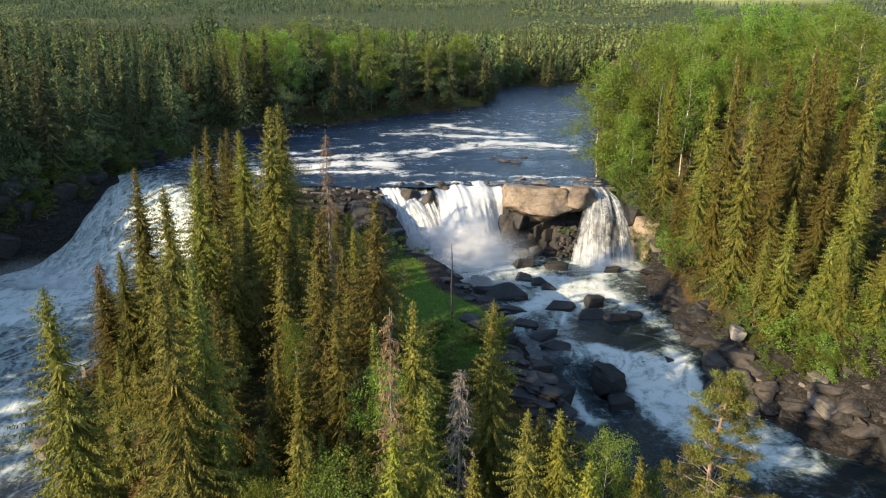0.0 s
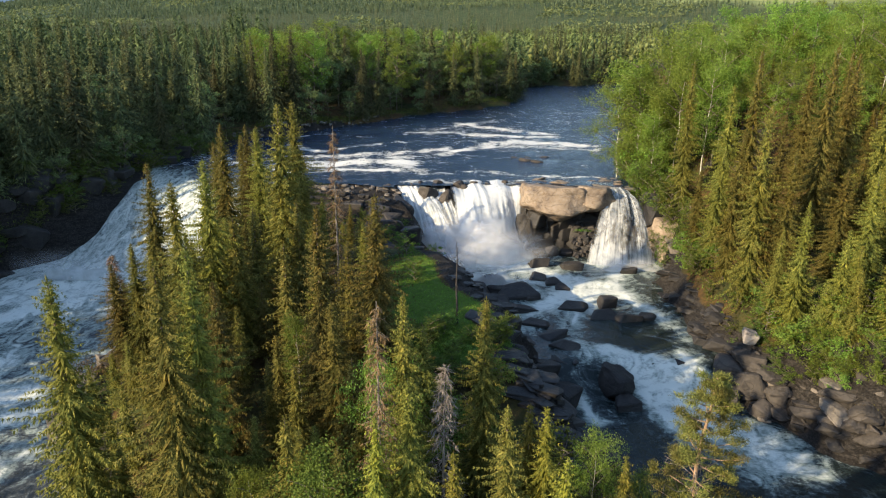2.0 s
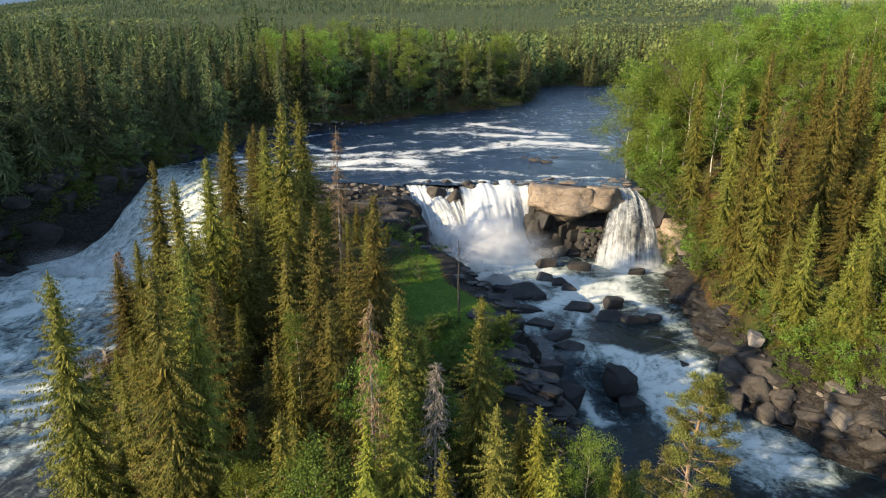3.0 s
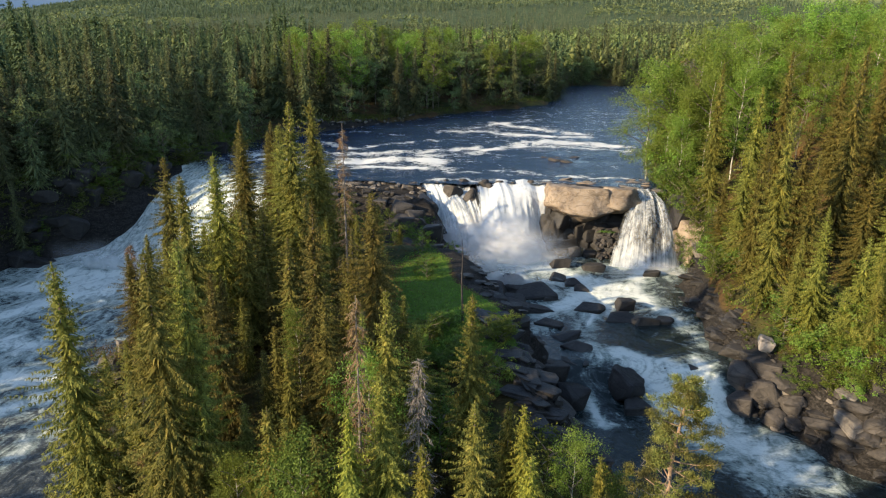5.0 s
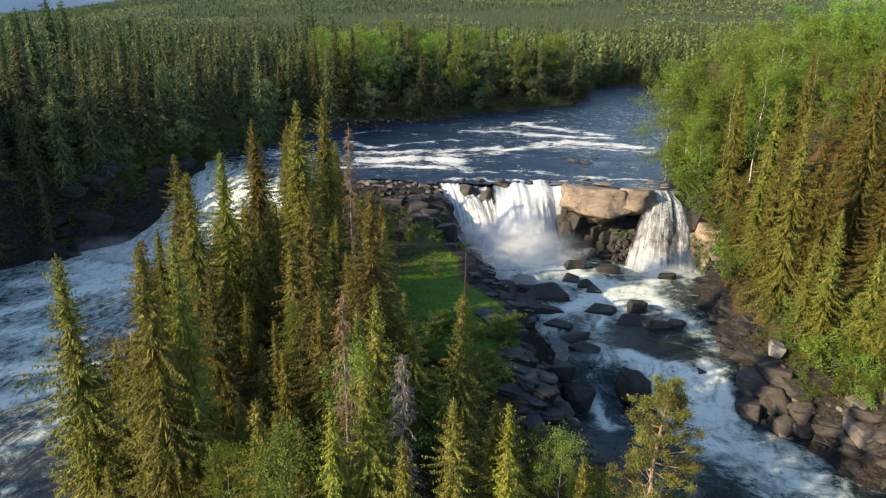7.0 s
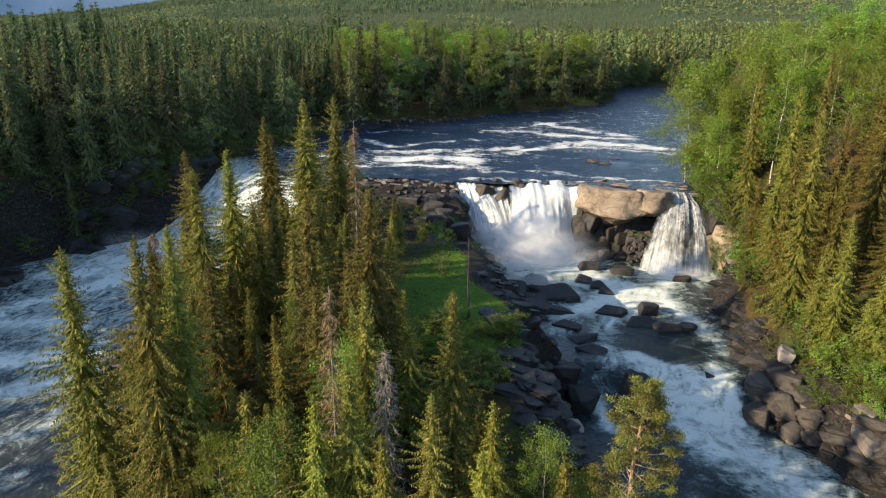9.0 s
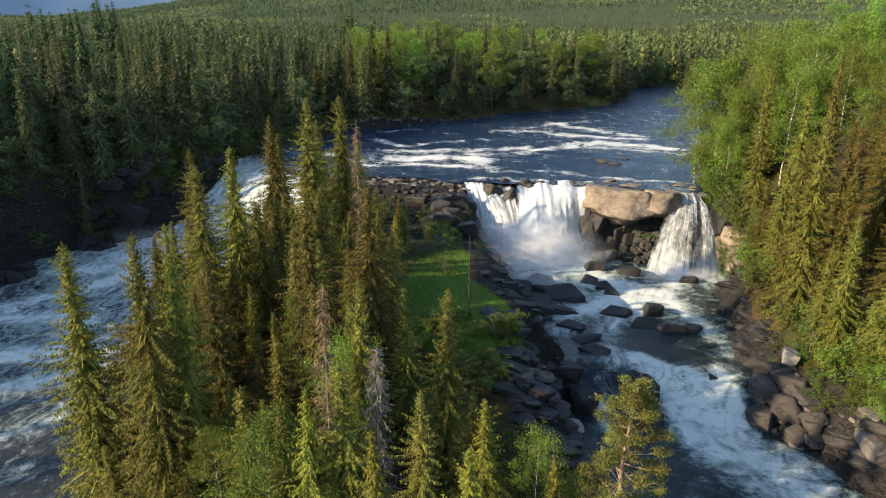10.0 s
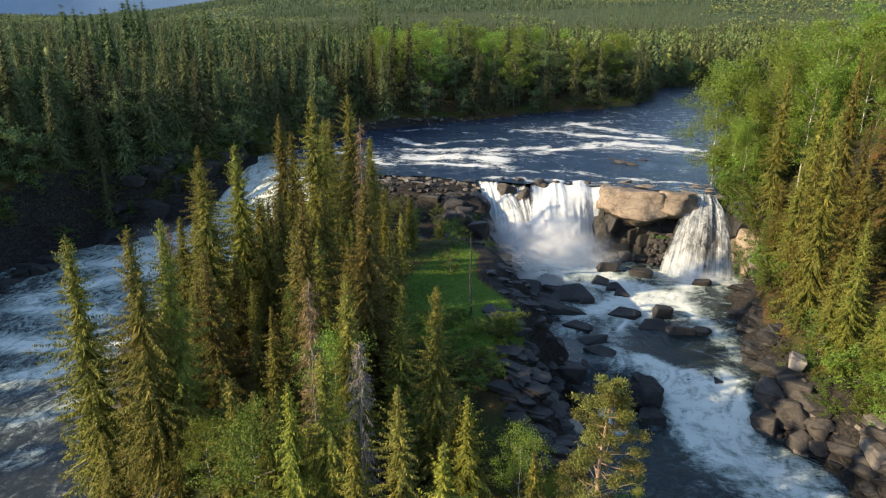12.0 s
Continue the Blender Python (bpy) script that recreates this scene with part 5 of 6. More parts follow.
# ---- the bank on the far side of the falls: spruces by their tops ----
def bank_spruce(x, y, top, wide=1.0, k=0, label="broad old spruce with cone-brown boughs on the bank"):
    ground = land_at(x, y)
    h = max(4.0, top - ground)
    TAKEN.append((x, y))
    return plant(f"spruce{k % 4}" if h > 13 else f"bank_spruce{k % 3}", x, y, h, 0.74 * wide * min(1.3, (20 / h) ** 0.7), base=ground, label=label, group="bank spruces")


for k, (x, y, top) in enumerate(((39.4, 84.5, 36.2), (46.8, 107, 41.7), (49, 90, 42.9), (54.3, 95, 41.7), (52, 82, 41.1), (43.3, 84, 30.6), (47.8, 80, 29.2), (47.9, 74, 29.8),
                                 (50.6, 82, 29.9), (40, 118, 39.5), (43.3, 108, 36.5), (53.7, 105, 40.1))):
    bank_spruce(x, y, top, 1.15, k)
for k, (x, y, top) in enumerate(((41.3, 75, 26.2), (40, 100, 27.9), (40.1, 94, 31.3), (39.2, 106, 23.2), (40.1, 78, 21.9), (44.1, 71, 24), (51.1, 78, 32.3), (44.5, 92, 34), (50, 70, 24), (54, 73, 30))):
    bank_spruce(x, y, top, 0.95, k + 1, "spruce with drooping olive boughs on the bank")
rng = random.Random(31)
count = 0
while count < 24:
    x, y = rng.uniform(40, 85), rng.uniform(58, 118)
    if x > np.interp(y, [58, 70, 90, 118], [58, 56, 54, 52]) and free(x, y, 4.0):
        plant(f"fill_spruce{rng.randrange(3)}", x, y, rng.uniform(12, 18), rng.uniform(0.75, 0.95), label="spruce in the dense wood on the bank", group="bank spruces")
        count += 1
# light green aspens above the small fall
for k, (x, y, top) in enumerate(((29.8 + 3.2, 140, 34.5), (35.5, 135, 36.5), (36.7, 137, 39.6), (41.7, 140, 43.4), (47.3, 140, 45), (49.8, 130, 44), (56.4, 135, 46), (59.6, 130, 45.5),
                                 (61.9, 125, 48.3), (64.5, 120, 46.8), (65.1, 115, 48.9), (67.2, 110, 46.3), (38.5, 131, 35), (41, 128, 37), (45, 124, 39.5), (43.5, 133, 40.5), (53, 124, 42), (37, 127, 30))):
    leafy(f"aspen{k % 3}", x, y, top, 1.2 if k < 3 else 1.0, "aspen with a bright green crown and pale trunk", "aspen_tree", "aspens")
count = 0
while count < 36:
    x, y = rng.uniform(36, 84), rng.uniform(106, 175)
    inner = np.interp(y, [106, 125, 142, 168, 175], [50, 40, 39, 43, 46])
    if x > inner and free(x, y, 3.4):
        plant(f"back_aspen{rng.randrange(2)}", x, y, rng.uniform(13, 17.5), rng.uniform(0.9, 1.1), label="aspen with a bright green crown and pale trunk", name="aspen_tree", group="aspens")
        count += 1
for x, y, h, w in ((43, 72, 3.4, 1.2), (36.2, 118, 4.5, 0.9), (38.7, 107, 4.5, 0.9), (37, 113, 5, 0.9), (40, 97.5, 4, 1.0), (49.2, 67.5, 3.5, 1.2), (39.5, 80, 2.4, 1.0), (35.5, 124, 4.5, 0.8), (36.5, 130, 5, 0.9),
                   (37.8, 102.5, 4.6, 0.9), (46, 68.5, 3, 1.1), (54, 64, 4, 1.2), (58, 61, 4, 1.2), (37.5, 91.5, 2.6, 1.0), (45, 66.5, 2.2, 1.2), (48, 64.5, 2.6, 1.2), (51, 63.5, 3.2, 1.2), (52, 60.5, 2.4, 1.2), (56, 58.5, 3.4, 1.2), (60, 57, 3.6, 1.2), (64, 58, 5, 1.2), (52, 67.5, 4.5, 1.1), (57, 65, 5, 1.1), (41, 73.5, 2.0, 1.1), (38.6, 84, 2.2, 1.0), (35.8, 135, 4, 0.8), (38, 122, 6, 0.8), (40, 110, 6, 0.8), (36.2, 144, 4, 0.9), (38, 152, 5, 0.9), (34.5, 138, 7, 0.8), (35.8, 132.5, 6.5, 0.8), (34.8, 128.5, 5, 0.8), (36.8, 126.5, 6, 0.9), (38.5, 118, 6, 0.9), (39.5, 114, 5.5, 0.9), (38, 129, 8, 0.8), (40.5, 105, 5, 0.9), (38.6, 111, 4, 1.0), (37.2, 121, 4.5, 0.9), (37, 140, 7, 0.8), (38.5, 146, 7, 0.8)):
    sapling(x, y, h, w, "bright green leafy shrub on the river bank")

rng_b = random.Random(66)
count = 0
while count < 10:
    x, y = rng_b.uniform(37, 52), rng_b.uniform(74, 140)
    if float(min(shore(p, np.array([x]), np.array([y]))[0] for p in (POOL, UPPER))) > 4:
        sapling(x, y, rng_b.uniform(2.5, 6), rng_b.uniform(0.9, 1.2), "green leafy undergrowth shrub on the wooded bank")
        count += 1

edge = [(35, 80), (37, 75), (39.5, 71), (43, 67), (47, 62.5), (53, 58), (62, 53)]
for k in range(22):
    f = rng_b.random() * (len(edge) - 1.01)
    i = int(f)
    off = rng_b.uniform(0.9, 8.5)
    x = edge[i][0] + (edge[i + 1][0] - edge[i][0]) * (f - i) + 0.79 * off
    y = edge[i][1] + (edge[i + 1][1] - edge[i][1]) * (f - i) + 0.61 * off
    sapling(x, y, rng_b.uniform(1.0, 2.4) if off < 3 else rng_b.uniform(2.0, 4.2), rng_b.uniform(1.1, 1.5), "green leafy shrub crowding the rocky bank")
def bush(x, y, h, wide, label):
    return plant(f"bushy{int(abs(x * 5 + y * 3)) % 2}", x, y, h, wide, label=label, name="bush", category="shrub", group="bushes")


for k in range(34):
    f = 1 + rng_b.random() * (len(edge) - 2.01)
    i = int(f)
    off = 0.6 + 5.5 * rng_b.random() ** 1.3
    bush(edge[i][0] + (edge[i + 1][0] - edge[i][0]) * (f - i) + 0.79 * off, edge[i][1] + (edge[i + 1][1] - edge[i][1]) * (f - i) + 0.61 * off,
         rng_b.uniform(1.4, 2.6) if off < 2.5 else rng_b.uniform(2.2, 4.0), rng_b.uniform(0.9, 1.3), "dense bright green bush above the bank's rocks")
for k in range(18):
    f = 2.2 + rng_b.random() * 3.7
    i = int(f)
    off = rng_b.uniform(-0.4, 3.0)
    bush(edge[i][0] + (edge[i + 1][0] - edge[i][0]) * (f - i) + 0.79 * off, edge[i][1] + (edge[i + 1][1] - edge[i][1]) * (f - i) + 0.61 * off,
         rng_b.uniform(1.0, 2.4), rng_b.uniform(1.0, 1.5), "low green bush among the bank's rocks")
count = 0
while count < 26:
    x, y = rng_b.uniform(51, 72), rng_b.uniform(104, 130)
    if free(x, y, 2.4):
        if count % 3 == 0:
            plant(f"fill_spruce{count % 2}", x, y, rng_b.uniform(8, 12), 1.2, label="spruce among aspens on the bank's upper slope", group="bank spruces")
        else:
            plant(f"back_aspen{count % 2}", x, y, rng_b.uniform(8, 12), 1.1, label="young aspen with a bright green crown on the upper slope", name="aspen_tree", group="aspens")
        count += 1
for x, y, h in ((35.6, 128, 5), (36.4, 133, 5.5), (36.0, 137.5, 5), (36.8, 142, 6), (37.6, 147, 5), (38.4, 153, 5), (37.0, 124.5, 4.5), (38.2, 120.5, 4.5), (38.8, 116, 4), (38.4, 130.5, 7), (39, 136, 7), (39.5, 143, 7), (38.6, 110.5, 3.5), (38.4, 104.5, 3.5), (37.8, 98.5, 3)):
    bush(x, y, h, 0.9, "dense green bush at the foot of the aspens")
for k in range(34):
    bush(rng_b.uniform(-3, 6.5), rng_b.uniform(51, 68), rng_b.uniform(0.9, 1.9), rng_b.uniform(1.0, 1.5), "low green bush on the island's shaded slope")
for k, (x, y, h) in enumerate(((43.2, 72.0, 8), (45.0, 68.6, 9), (47.5, 66.2, 10), (45.5, 70.5, 10), (48.5, 67.5, 11), (51.5, 64.5, 9), (55.5, 62.5, 12), (60, 59.5, 11), (42.5, 76.5, 9), (58, 66, 14), (52.5, 70, 14), (64, 57.5, 12))):
    plant(f"bank_spruce{k % 3}", x, y, h, 1.35, label="dense young spruce above the rocky bank", group="bank spruces")

# ---- the shaded wood across the river ----
SHORE = [(-100, 60), (-98, 88), (-90, 106), (-80, 120), (-74, 130), (-70, 140), (-67, 152), (-63, 168), (-57, 187), (-44, 202), (-34, 216), (-21, 234), (-1, 254), (17, 273), (27, 299), (29, 350)]
rng = random.Random(44)
legs = [math.dist(a, b) for a, b in zip(SHORE, SHORE[1:])]
count, tries = 0, 0
while count < 190 and tries < 9000:
    tries += 1
    f = rng.random() * sum(legs)
    i = 0
    while f > legs[i]:
        f -= legs[i]
        i += 1
    a, b = SHORE[i], SHORE[i + 1]
    t = f / legs[i]
    nx, ny = -(b[1] - a[1]) / legs[i], (b[0] - a[0]) / legs[i]
    back = 3.0 + 38 * rng.random() ** 1.4
    x, y = a[0] + (b[0] - a[0]) * t + nx * back, a[1] + (b[1] - a[1]) * t + ny * back
    if not free(x, y, 4.3):
        continue
    count += 1
    leaf_share = 0.6 if back < 10 else (0.5 if y > 225 else 0.1)
    if rng.random() < leaf_share:
        plant(f"far_birch{rng.randrange(2)}", x, y, rng.uniform(7, 11) if back < 11 else rng.uniform(14, 18), rng.uniform(0.9, 1.2), label="birch in the shaded wood across the river", name="birch_tree", group="far birches")
    else:
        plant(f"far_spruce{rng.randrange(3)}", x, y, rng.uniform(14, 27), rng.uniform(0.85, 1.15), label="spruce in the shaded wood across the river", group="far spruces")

count = 0
while count < 30:
    x, y = rng.uniform(-75, 10), rng.uniform(205, 300)
    if -75 < float(shore(UPPER, np.array([x]), np.array([y]))[0]) - 40 < 8 and x < -0.95 * (255 - y) - 12 and free(x, y, 4.5):
        plant(f"back_aspen{count % 2}", x, y, rng.uniform(19, 25), rng.uniform(0.95, 1.25), label="tall sunlit birch standing behind the shaded shore", name="birch_tree", group="far birches")
        count += 1
for k in range(14):
    f = 7 + 7 * k / 14
    i = int(f)
    x, y = SHORE[i][0] + (SHORE[i + 1][0] - SHORE[i][0]) * (f - i) - rng.uniform(14, 26), SHORE[i][1] + (SHORE[i + 1][1] - SHORE[i][1]) * (f - i) + rng.uniform(8, 16)
    plant(f"far_spruce{k % 3}", x, y, rng.uniform(22, 27), 1.25, label="tall old spruce standing above the far shore's wood", group="far spruces")
HIDDEN = []
while len(HIDDEN) < 80:
    x, y = rng.uniform(-128, -70), rng.uniform(88, 185)
    d = float(min(shore(p, np.array([x]), np.array([y]))[0] for p in (UPPER, CHUTE, LEFT_RIVER)))
    if 6 < d < 45 and free(x, y, 3.9):
        HIDDEN.append((x, y, land_at(x, y) - 0.2))
# Extra trees added here to throw shade on the left chute.
while len(HIDDEN) < 108:
    x, y = rng.uniform(-135, -96), rng.uniform(80, 122)
    d = float(min(shore(p, np.array([x]), np.array([y]))[0] for p in (CHUTE, LEFT_RIVER)))
    if d > 7 and free(x, y, 3.2):
        HIDDEN.append((x, y, land_at(x, y) - 0.2))
BEND = [(29, 352), (42, 371), (70, 383), (120, 396), (170, 404), (220, 408)]
for k in range(64):
    f = rng.random() * 4.99
    i = int(f)
    back = 2 + 20 * rng.random()
    x, y = BEND[i][0] + (BEND[i + 1][0] - BEND[i][0]) * (f - i) - 0.2 * back, BEND[i][1] + (BEND[i + 1][1] - BEND[i][1]) * (f - i) + back
    if k % 3 == 0:
        plant(f"far_birch{k % 2}", x, y, rng.uniform(7, 13), 1.2, label="birch on the river's distant bend", name="birch_tree", group="far birches")
    else:
        HIDDEN.append((x, y, land_at(x, y) - 0.2))
for k, (x, y, h) in enumerate(((58, 369, 23), (61.5, 372, 19), (55, 372, 17), (66, 374, 21))):
    plant(f"far_spruce{k % 3}", x, y, h, 1.0, label="spruce standing on the grassy spit at the river's bend", group="far spruces")
for k in range(70):
    f = rng.random() * 6.99
    i = int(f)
    x, y = SHORE[i][0] + (SHORE[i + 1][0] - SHORE[i][0]) * (f - i) - rng.uniform(0.5, 7), SHORE[i][1] + (SHORE[i + 1][1] - SHORE[i][1]) * (f - i) + rng.uniform(-1, 3)
    plant(f"sapling{k % 2}", x, y, rng.uniform(2, 5), 1.3, label="dark leafy shrub on the shaded slope", name="shrub", category="shrub", group="slope shrubs")


# ---- woods too far to count ----
def far_tree(seed, spiky, tiers=4, boughs=120, leaves=24):
    """One distant tree, 1 m high and scaled when set: drooping boughs round a thin heart, or a few lumps of leaves."""
    rng_f = np.random.default_rng(seed)
    verts, faces, k = [], [], 0
    if spiky:
        az = np.arange(5) * 1.2566
        verts.append(np.concatenate([np.stack([0.035 * np.cos(az), 0.035 * np.sin(az), 0.05 + 0 * az], -1), [[0, 0, 0.97]]]))
        j = np.arange(5)
        faces.append(np.stack([j, (j + 1) % 5, np.full(5, 5)], -1))
        f = np.sort(rng_f.random(boughs)) ** 1.1 * 0.92 + 0.05
        az = rng_f.uniform(0, 6.28, boughs)
        out = np.stack([np.cos(az), np.sin(az), 0 * f], -1)
        lump = 1 + 0.25 * np.sin(f * 40 + seed) + 0.2 * np.sin(2 * az + seed + 9 * f)
        grow = (0.02 + 0.2 * (1 - f) ** 0.85 * smooth(-0.15, 0.15, f)) * rng_f.uniform(0.6, 1.25, boughs) * lump
        skin = blades(out * 0.004 + np.stack([0 * f, 0 * f, f + 0.03], -1), out + np.array([0, 0, -1.0]) * rng_f.uniform(0.2, 0.75, (boughs, 1)), grow, 0.012 + 0.2 * grow, np.full(boughs, 0.12), rng_f)
    else:
        middles = []
        for i in range(tiers):
            f = i / max(1, tiers - 1)
            middles.append(np.array([rng_f.normal(0, 0.08), rng_f.normal(0, 0.08), 0.36 + 0.5 * f]))
            bm = bmesh.new()
            bmesh.ops.create_icosphere(bm, subdivisions=1, radius=1.0)
            v = np.array([p.co for p in bm.verts]) * rng_f.uniform(0.5, 1.3, (len(bm.verts), 1))
            faces.append(np.array([[p.index for p in q.verts] for q in bm.faces]) + k)
            bm.free()
            k += len(v)
            verts.append(v * np.array([1, 1, 1.35]) * (0.115 - 0.04 * f) * rng_f.uniform(0.75, 1.2) + middles[-1])
        pick = rng_f.integers(0, tiers, leaves)
        d = rng_f.normal(0, 1, (leaves, 3))
        d /= np.linalg.norm(d, axis=1, keepdims=True)
        skin = blades(np.array(middles)[pick] + d * 0.12, d + rng_f.normal(0, 0.6, (leaves, 3)), np.full(leaves, 0.10), np.full(leaves, 0.065), np.full(leaves, 0.05), rng_f)
    return join([(np.concatenate(verts), np.concatenate(faces)), skin])


def wood(name, spots, heights, kinds, material, label):
    verts, faces, k = [], [], 0
    rng_w = np.random.default_rng(9)
    for i, (spot, h) in enumerate(zip(spots, heights)):
        v, f = kinds[i % len(kinds)]
        a = rng_w.uniform(0, 6.28)
        c, s = math.cos(a), math.sin(a)
        w = h * rng_w.uniform(0.85, 1.15)
        p = np.stack([(v[:, 0] * c - v[:, 1] * s) * w, (v[:, 0] * s + v[:, 1] * c) * w, v[:, 2] * h], -1) + spot
        verts.append(p)
        faces.append(f + k)
        k += len(v)
    ob = new(name, mesh_of(name, np.concatenate(verts), np.concatenate(faces), material))
    return tagged(ob, label, "forest", kind="stuff")


def scatter(n, r0, r1, seed, power=1.0, a0=-58, a1=48):
    rng_s = np.random.default_rng(seed)
    a = np.radians(rng_s.uniform(a0, a1, n))
    r = (r0 ** power + (r1 ** power - r0 ** power) * rng_s.random(n)) ** (1 / power)
    x, y = r * np.sin(a) + 8, r * np.cos(a)
    keep = np.minimum(shore(UPPER, x, y), shore(LEFT_RIVER, x, y)) > 4
    x, y = x[keep], y[keep]
    return np.stack([x, y, land_height(x, y) - 0.3], -1), rng_s


SPIKY = [far_tree(s, True, boughs=170) for s in range(8)]
SPIKY_NEAR = [(c[0] / 20, c[1]) for _, c in (spruce_meshes(600 + k, 20, r, per_m=0.75, arms=7, step=1.1, size=1.85, tufts=3, taper=0.85, full=1.08) for k, r in enumerate((4.4, 3.8, 5.0, 4.2)))]
ROUND = [far_tree(50 + s, False, 4, leaves=64) for s in range(6)]
SPIKY_MID = [far_tree(30 + s, True, boughs=54) for s in range(6)]
ROUND_MID = [far_tree(70 + s, False, 2, leaves=36) for s in range(6)]
SPIKY_FAR = [far_tree(80 + s, True, boughs=15) for s in range(5)]
TINY = [join([blades(np.array([[0, 0, 0.0]] * 3), np.array([[0.03, 0, 1.0], [0, 0.03, 1.0], [-0.02, -0.02, 1.0]]), np.array([1.0, 0.97, 0.9]), np.array([0.34, 0.34, 0.38]), np.zeros(3), np.random.default_rng(3 + s))]) for s in range(4)]
ROUND_FAR = [join([blades(np.zeros((7, 3)) + [0, 0, 0.45], np.random.default_rng(s).normal(0, 1, (7, 3)), np.full(7, 0.42), np.full(7, 0.4), np.zeros(7), np.random.default_rng(s))]) for s in range(4)]


def behind(spots):
    """Leaves out spots on the near banks, where single trees stand."""
    x, y = spots[:, 0], spots[:, 1]
    left = shore(SHORE + [(42, 370), (70, 382), (220, 405), (220, 900), (-900, 900), (-900, 60)], x, y)
    inner = (left < -24) | ((x > 86) & (y > 190)) | ((x > 60) & (y > 150) & (y < 340)) | (y > 395) | ((y > 300) & (left < -4))
    return spots[inner]


# Blue is raised in these needles to stand in for haze.
WOOD_SPRUCE = foliage("hazed_wood_needles", (0.032, 0.05, 0.022), (0.072, 0.1, 0.042), (0.112, 0.142, 0.056), (0.16, 0.15, 0.06), 0.08, 0.15)
WOOD_LEAF = foliage("wood_leaves", (0.1, 0.12, 0.042), (0.128, 0.148, 0.05), (0.152, 0.17, 0.058), (0.18, 0.185, 0.07), 0.08, 0.15, tone=0.474)
LEAFY = [p for k, p in enumerate(HIDDEN) if k % 3 == 1]
HIDDEN = [p for k, p in enumerate(HIDDEN) if k % 3 != 1]
wood("shaded_birch_wood", np.array(LEAFY), np.random.default_rng(4).uniform(7, 16, len(LEAFY)), [(RAW[f"far_birch{k}"][0] / 12, RAW[f"far_birch{k}"][1]) for k in range(2)], FAR_LEAF, "dull green birches among the shaded bank's spruces")
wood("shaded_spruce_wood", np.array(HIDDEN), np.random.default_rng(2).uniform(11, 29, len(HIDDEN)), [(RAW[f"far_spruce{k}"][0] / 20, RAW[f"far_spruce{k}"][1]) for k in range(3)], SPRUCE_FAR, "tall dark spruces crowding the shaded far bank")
# Out-of-view wood, added so its shadow falls on the left river.
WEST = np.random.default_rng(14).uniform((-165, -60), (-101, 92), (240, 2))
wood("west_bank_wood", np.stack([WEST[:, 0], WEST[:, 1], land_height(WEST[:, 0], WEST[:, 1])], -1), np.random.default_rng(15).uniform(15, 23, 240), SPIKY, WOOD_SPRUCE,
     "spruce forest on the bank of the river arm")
for r0, r1, n, spiky, rounded in ((150, 300, 720, SPIKY_NEAR, ROUND), (300, 430, 1100, SPIKY, ROUND), (430, 950, 6000, SPIKY_MID, ROUND_MID)):
    spots, rng_s = scatter(n, r0, r1, 3 + r0, 1.7)
    spots = behind(spots)
    stand = value_noise(spots[:, 0], spots[:, 1], 80, 71, 3) + 0.32 * blob(spots[:, 0], spots[:, 1], 5, 330, 90, 60) + 0.25 * blob(spots[:, 0], spots[:, 1], -60, 300, 60, 50) + 0.2 * blob(spots[:, 0], spots[:, 1], 150, 520, 200, 100)
    is_leafy = (stand > np.where(spots[:, 0] > -0.3 * spots[:, 1], -0.06, 0.27)) & (rng_s.random(len(spots)) < 0.75)
    tall = (1.0 + 0.5 * value_noise(spots[:, 0], spots[:, 1], 45, 73, 2)) * np.where((spots[:, 0] > 50) & (spots[:, 1] < 340), 0.6, 1.0)
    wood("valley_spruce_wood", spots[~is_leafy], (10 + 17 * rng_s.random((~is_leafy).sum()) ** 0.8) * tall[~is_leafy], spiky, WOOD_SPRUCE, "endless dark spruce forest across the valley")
    wood("valley_birch_wood", spots[is_leafy], rng_s.uniform(11, 18, is_leafy.sum()) * tall[is_leafy], rounded, WOOD_LEAF, "light green birch stands in the valley")
spots, rng_s = scatter(52000, 850, 3300, 5, 1.2, -52, 42)
spots = spots[clearing(spots[:, 0], spots[:, 1]) < 0.17]
# Aerial haze is put into the hill needles as a paler, greyer green.
HILL = foliage("hazy_hill_needles", (0.085, 0.11, 0.06), (0.118, 0.145, 0.08), (0.15, 0.178, 0.096), (0.18, 0.195, 0.105), 0.06, 0.3, tone=0.474)
mixed = value_noise(spots[:, 0], spots[:, 1], 180, 87, 2) > 0.1
near_hill = np.hypot(spots[:, 0], spots[:, 1]) < 1500
near_set, far_set = spots[~mixed & near_hill], spots[~mixed & ~near_hill]
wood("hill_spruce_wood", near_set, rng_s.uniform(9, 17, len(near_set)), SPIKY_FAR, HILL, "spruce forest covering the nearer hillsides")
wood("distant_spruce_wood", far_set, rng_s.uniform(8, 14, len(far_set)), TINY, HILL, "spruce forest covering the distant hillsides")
# Same haze tint in the hill leaves.
HILL_LEAF = foliage("hazy_hill_leaves", (0.13, 0.15, 0.068), (0.165, 0.188, 0.083), (0.2, 0.22, 0.095), (0.22, 0.23, 0.105), 0.06, 0.3, tone=0.474)
wood("hill_birch_wood", spots[mixed], rng_s.uniform(7, 12, mixed.sum()), ROUND_FAR, HILL_LEAF, "green woodland on the distant hillsides, paled with painted haze")



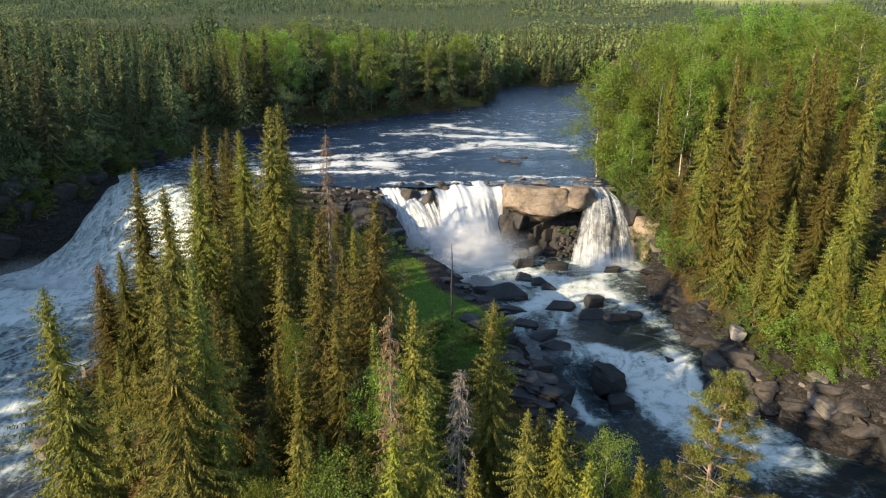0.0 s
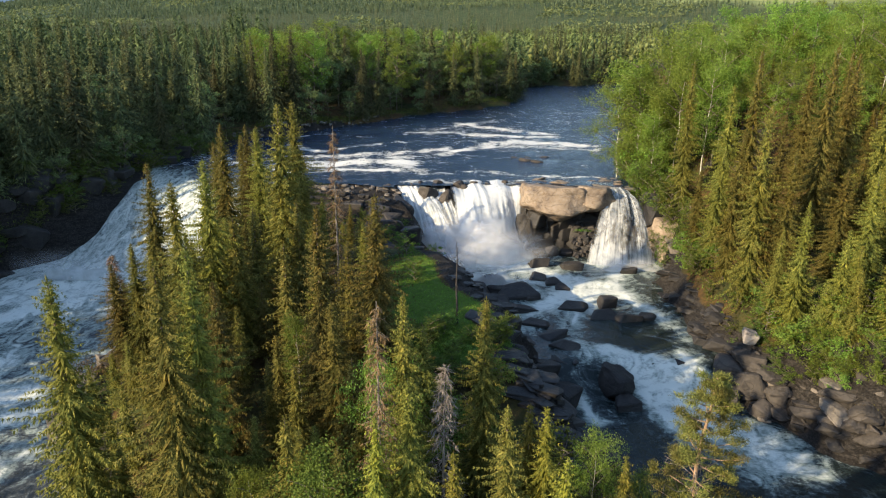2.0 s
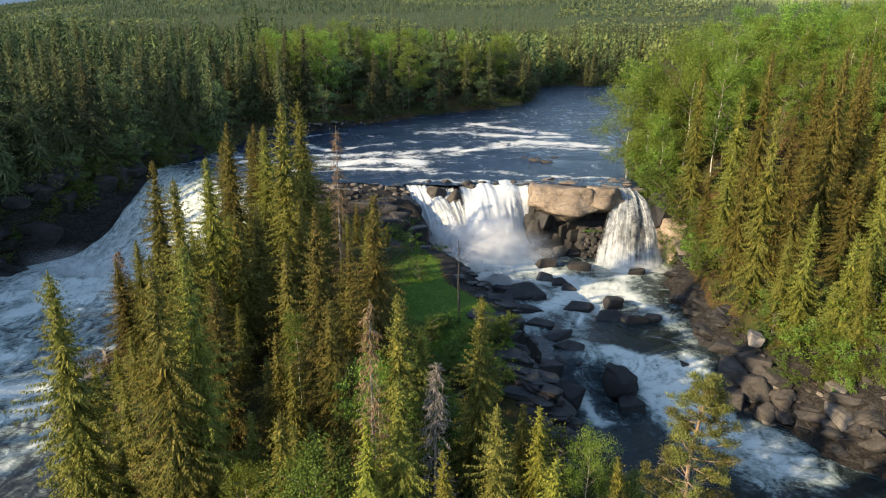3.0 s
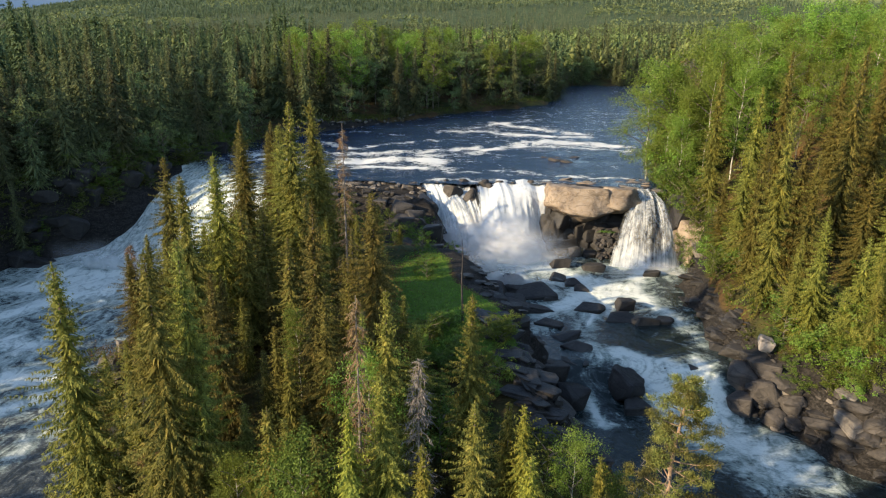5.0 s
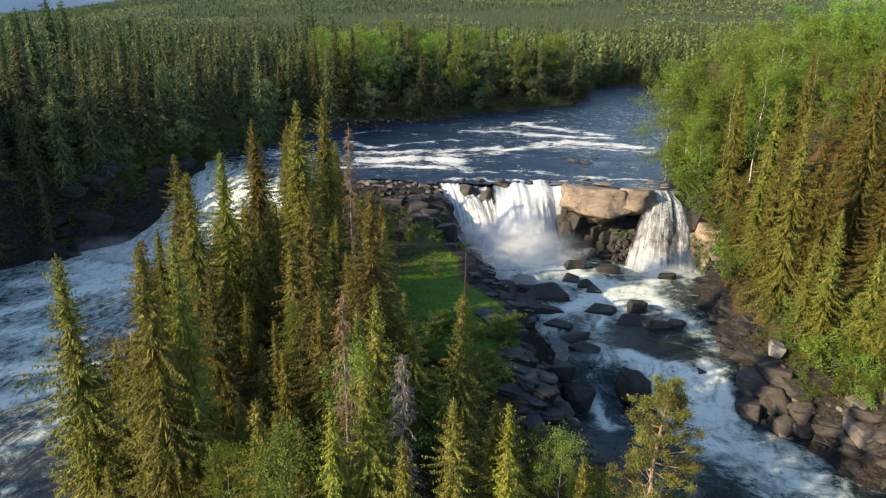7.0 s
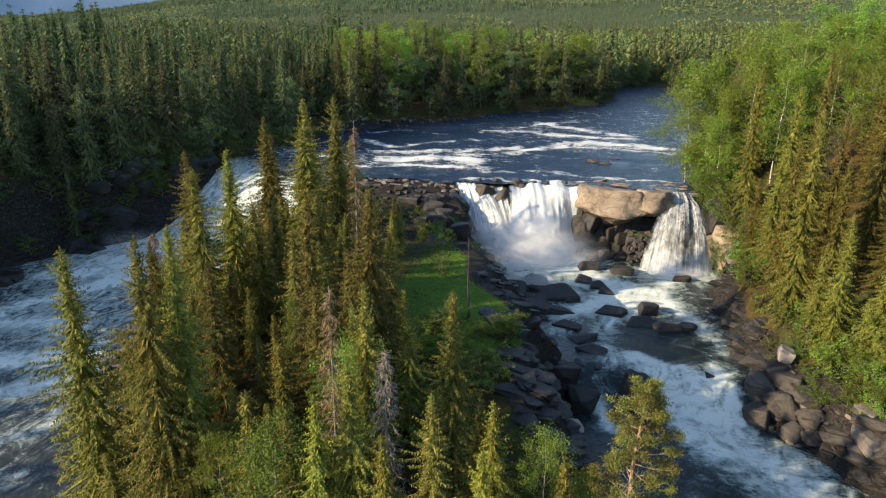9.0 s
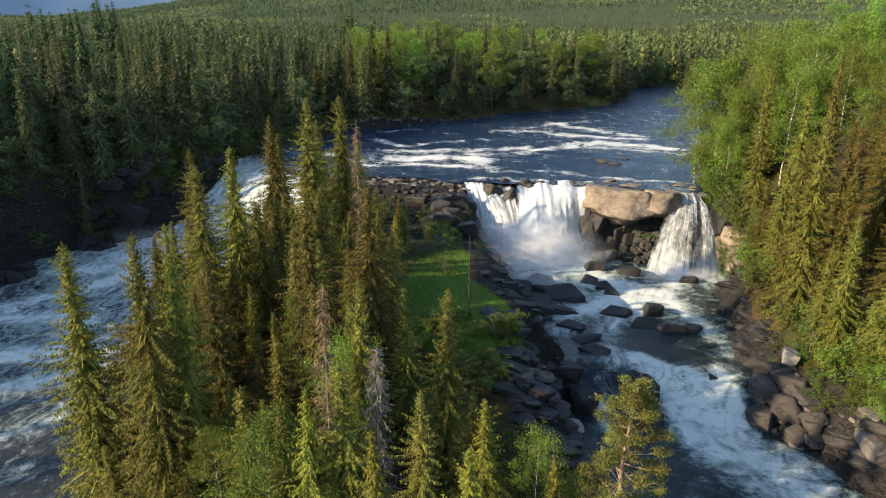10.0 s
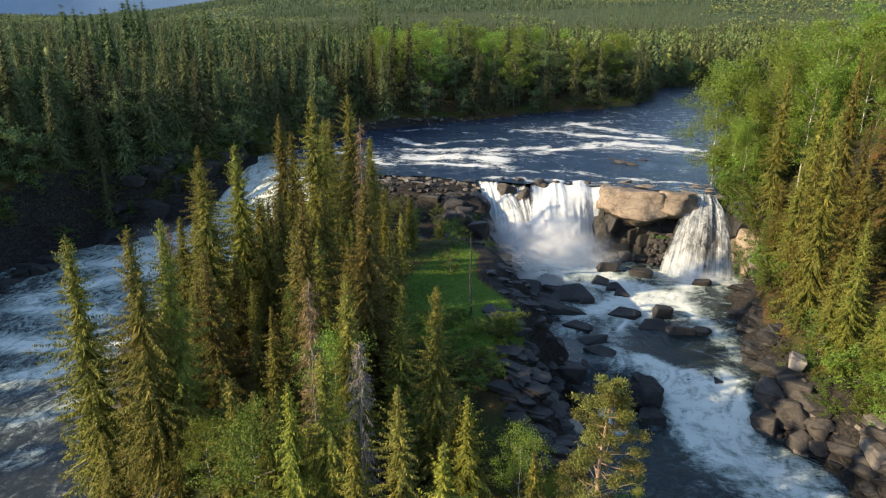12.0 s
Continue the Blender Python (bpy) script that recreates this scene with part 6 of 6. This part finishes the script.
# ---- the mountain at the horizon, blue haze painted into its colour ----
far_hill = Nodes("hazy_mountain")
FAR_HILL = far_hill.surface(Base_Color=far_hill.ramp(far_hill.noise(far_hill.world_pos(), 0.004, 4.0), (0.35, (0.13, 0.19, 0.27)), (0.7, (0.18, 0.245, 0.33))), Roughness=1.0, Specular_IOR_Level=0.0)
a, v = np.meshgrid(np.radians(np.linspace(-75, -10, 90)), np.linspace(0, 1, 8))
top = 330 + 60 * value_noise(np.degrees(a), 0 * a, 9, 51, 4) + 60 * smooth(-50, -30, np.degrees(a))
r = 4300 + 300 * v
mountain = mesh_of("backdrop", np.stack([r * np.sin(a), r * np.cos(a), 20 + top * v], -1).reshape(-1, 3), grid_faces(90, 8), FAR_HILL, True)
tagged(new("backdrop", mountain), "mountain ridge on the horizon, blue haze painted into its colour", "mountain", kind="structure")


# ---- undergrowth ----
def undergrowth(name, x, y, size, per, material, label, upright=0.6, z=None):
    rng_u = np.random.default_rng(len(x))
    z = land_height(x, y) if z is None else z
    base = np.repeat(np.stack([x, y, z], -1), per, 0) + rng_u.normal(0, 1, (len(x) * per, 3)) * np.array([size, size, size * 0.3])
    way = rng_u.normal(0, 1, base.shape) + np.array([0, 0, upright * 2])
    n = len(base)
    ob = new(name, mesh_of(name, *blades(base, way, rng_u.uniform(0.6, 1.3, n) * size * 0.8, rng_u.uniform(0.3, 0.6, n) * size * 0.6, np.full(n, 0.2), rng_u), material))
    return tagged(ob, label, "undergrowth", kind="stuff")


GRASS = foliage("grass_blades", (0.07, 0.125, 0.015), (0.14, 0.235, 0.025), (0.2, 0.31, 0.04), (0.26, 0.28, 0.06), 0.05, 0.35, tone=0.483)
HEATH = foliage("heath_sprigs", (0.065, 0.065, 0.0182), (0.117, 0.1105, 0.026), (0.208, 0.143, 0.039), (0.338, 0.195, 0.039), 0.2, 0.25)
rng_g = np.random.default_rng(21)
x, y = rng_g.uniform(-12, 10, 16000), rng_g.uniform(58, 106, 16000)
d = np.hypot(x, (y - 76) * 0.55)
keep = (d < 12 + 3 * value_noise(x, y, 4, 3)) & (shore(POOL, x, y) > 11)
undergrowth("grass", x[keep], y[keep], 0.3, 3, GRASS, "lush green grass on the island's slope")
x, y = rng_g.uniform(-46, 16, 9000), rng_g.uniform(26, 122, 9000)
keep = (np.minimum.reduce([shore(p, x, y) for p in (LOWER, LEFT_RIVER, CHUTE)]) > 3.5) & (shore(POOL, x, y) > 11) & ((x < -4) | (y < 50)) & (y < 118 - 0.2 * x)
undergrowth("heath", x[keep], y[keep], 0.5, 3, HEATH, "brown and green heath and moss under the spruces", 0.3)
x, y = rng_g.uniform(36, 60, 500), rng_g.uniform(58, 90, 500)
d = np.minimum(shore(POOL, x, y), shore(LOWER, x, y))
keep = (d > 2) & (d < 6.5) & (value_noise(x, y, 5, 91, 2) > 0.0)
undergrowth("bank_heath", x[keep], y[keep], 0.45, 12, HEATH, "orange and brown heath at the edge of the bank's rocks", 0.5)
x, y = rng_g.uniform(33, 75, 6000), rng_g.uniform(55, 170, 6000)
keep = np.minimum.reduce([shore(p, x, y) for p in (POOL, LOWER, UPPER)]) > 4.5
undergrowth("bank_undergrowth", x[keep], y[keep], 0.8, 4, BUSH, "heath and low scrub under the bank's trees", 0.3)
f = rng_g.random(5000) * (len(SHORE) - 1.001)
i = f.astype(int)
pts = np.array(SHORE, float)
pos = pts[i] + (pts[i + 1] - pts[i]) * (f - i)[:, None]
way = (pts[i + 1] - pts[i]) / np.linalg.norm(pts[i + 1] - pts[i], axis=1, keepdims=True)
back = 2.5 + 9 * rng_g.random(5000)
undergrowth("shore_scrub", pos[:, 0] - way[:, 1] * back, pos[:, 1] + way[:, 0] * back, 0.8, 4, BUSH, "green scrub along the shaded far shore", 0.7)
x, y = rng_g.uniform(-112, -66, 5200), rng_g.uniform(84, 150, 5200)
d = np.minimum.reduce([shore(p, x, y) for p in (LEFT_RIVER, CHUTE, UPPER)])
keep = (d > 3.5) & (d < 22) & (x < -64)
undergrowth("slope_scrub", x[keep], y[keep], 0.7, 5, BUSH, "dim green scrub on the steep shaded slope", 0.5)
x, y = rng_g.normal(-38.6, 0.9, 60), rng_g.normal(60.6, 1.2, 60)
undergrowth("cliff_heath", x, y, 0.4, 12, HEATH, "orange heath on top of the pale cliff", 0.5, 10.3 + 0 * x)
x, y = rng_g.normal(23.4, 0.7, 40), rng_g.normal(120.2, 0.35, 40)
undergrowth("ledge_moss", x, y, 0.22, 12, GRASS, "yellow-green moss on a ledge under the granite", 0.3, 8.6 + 0 * x)
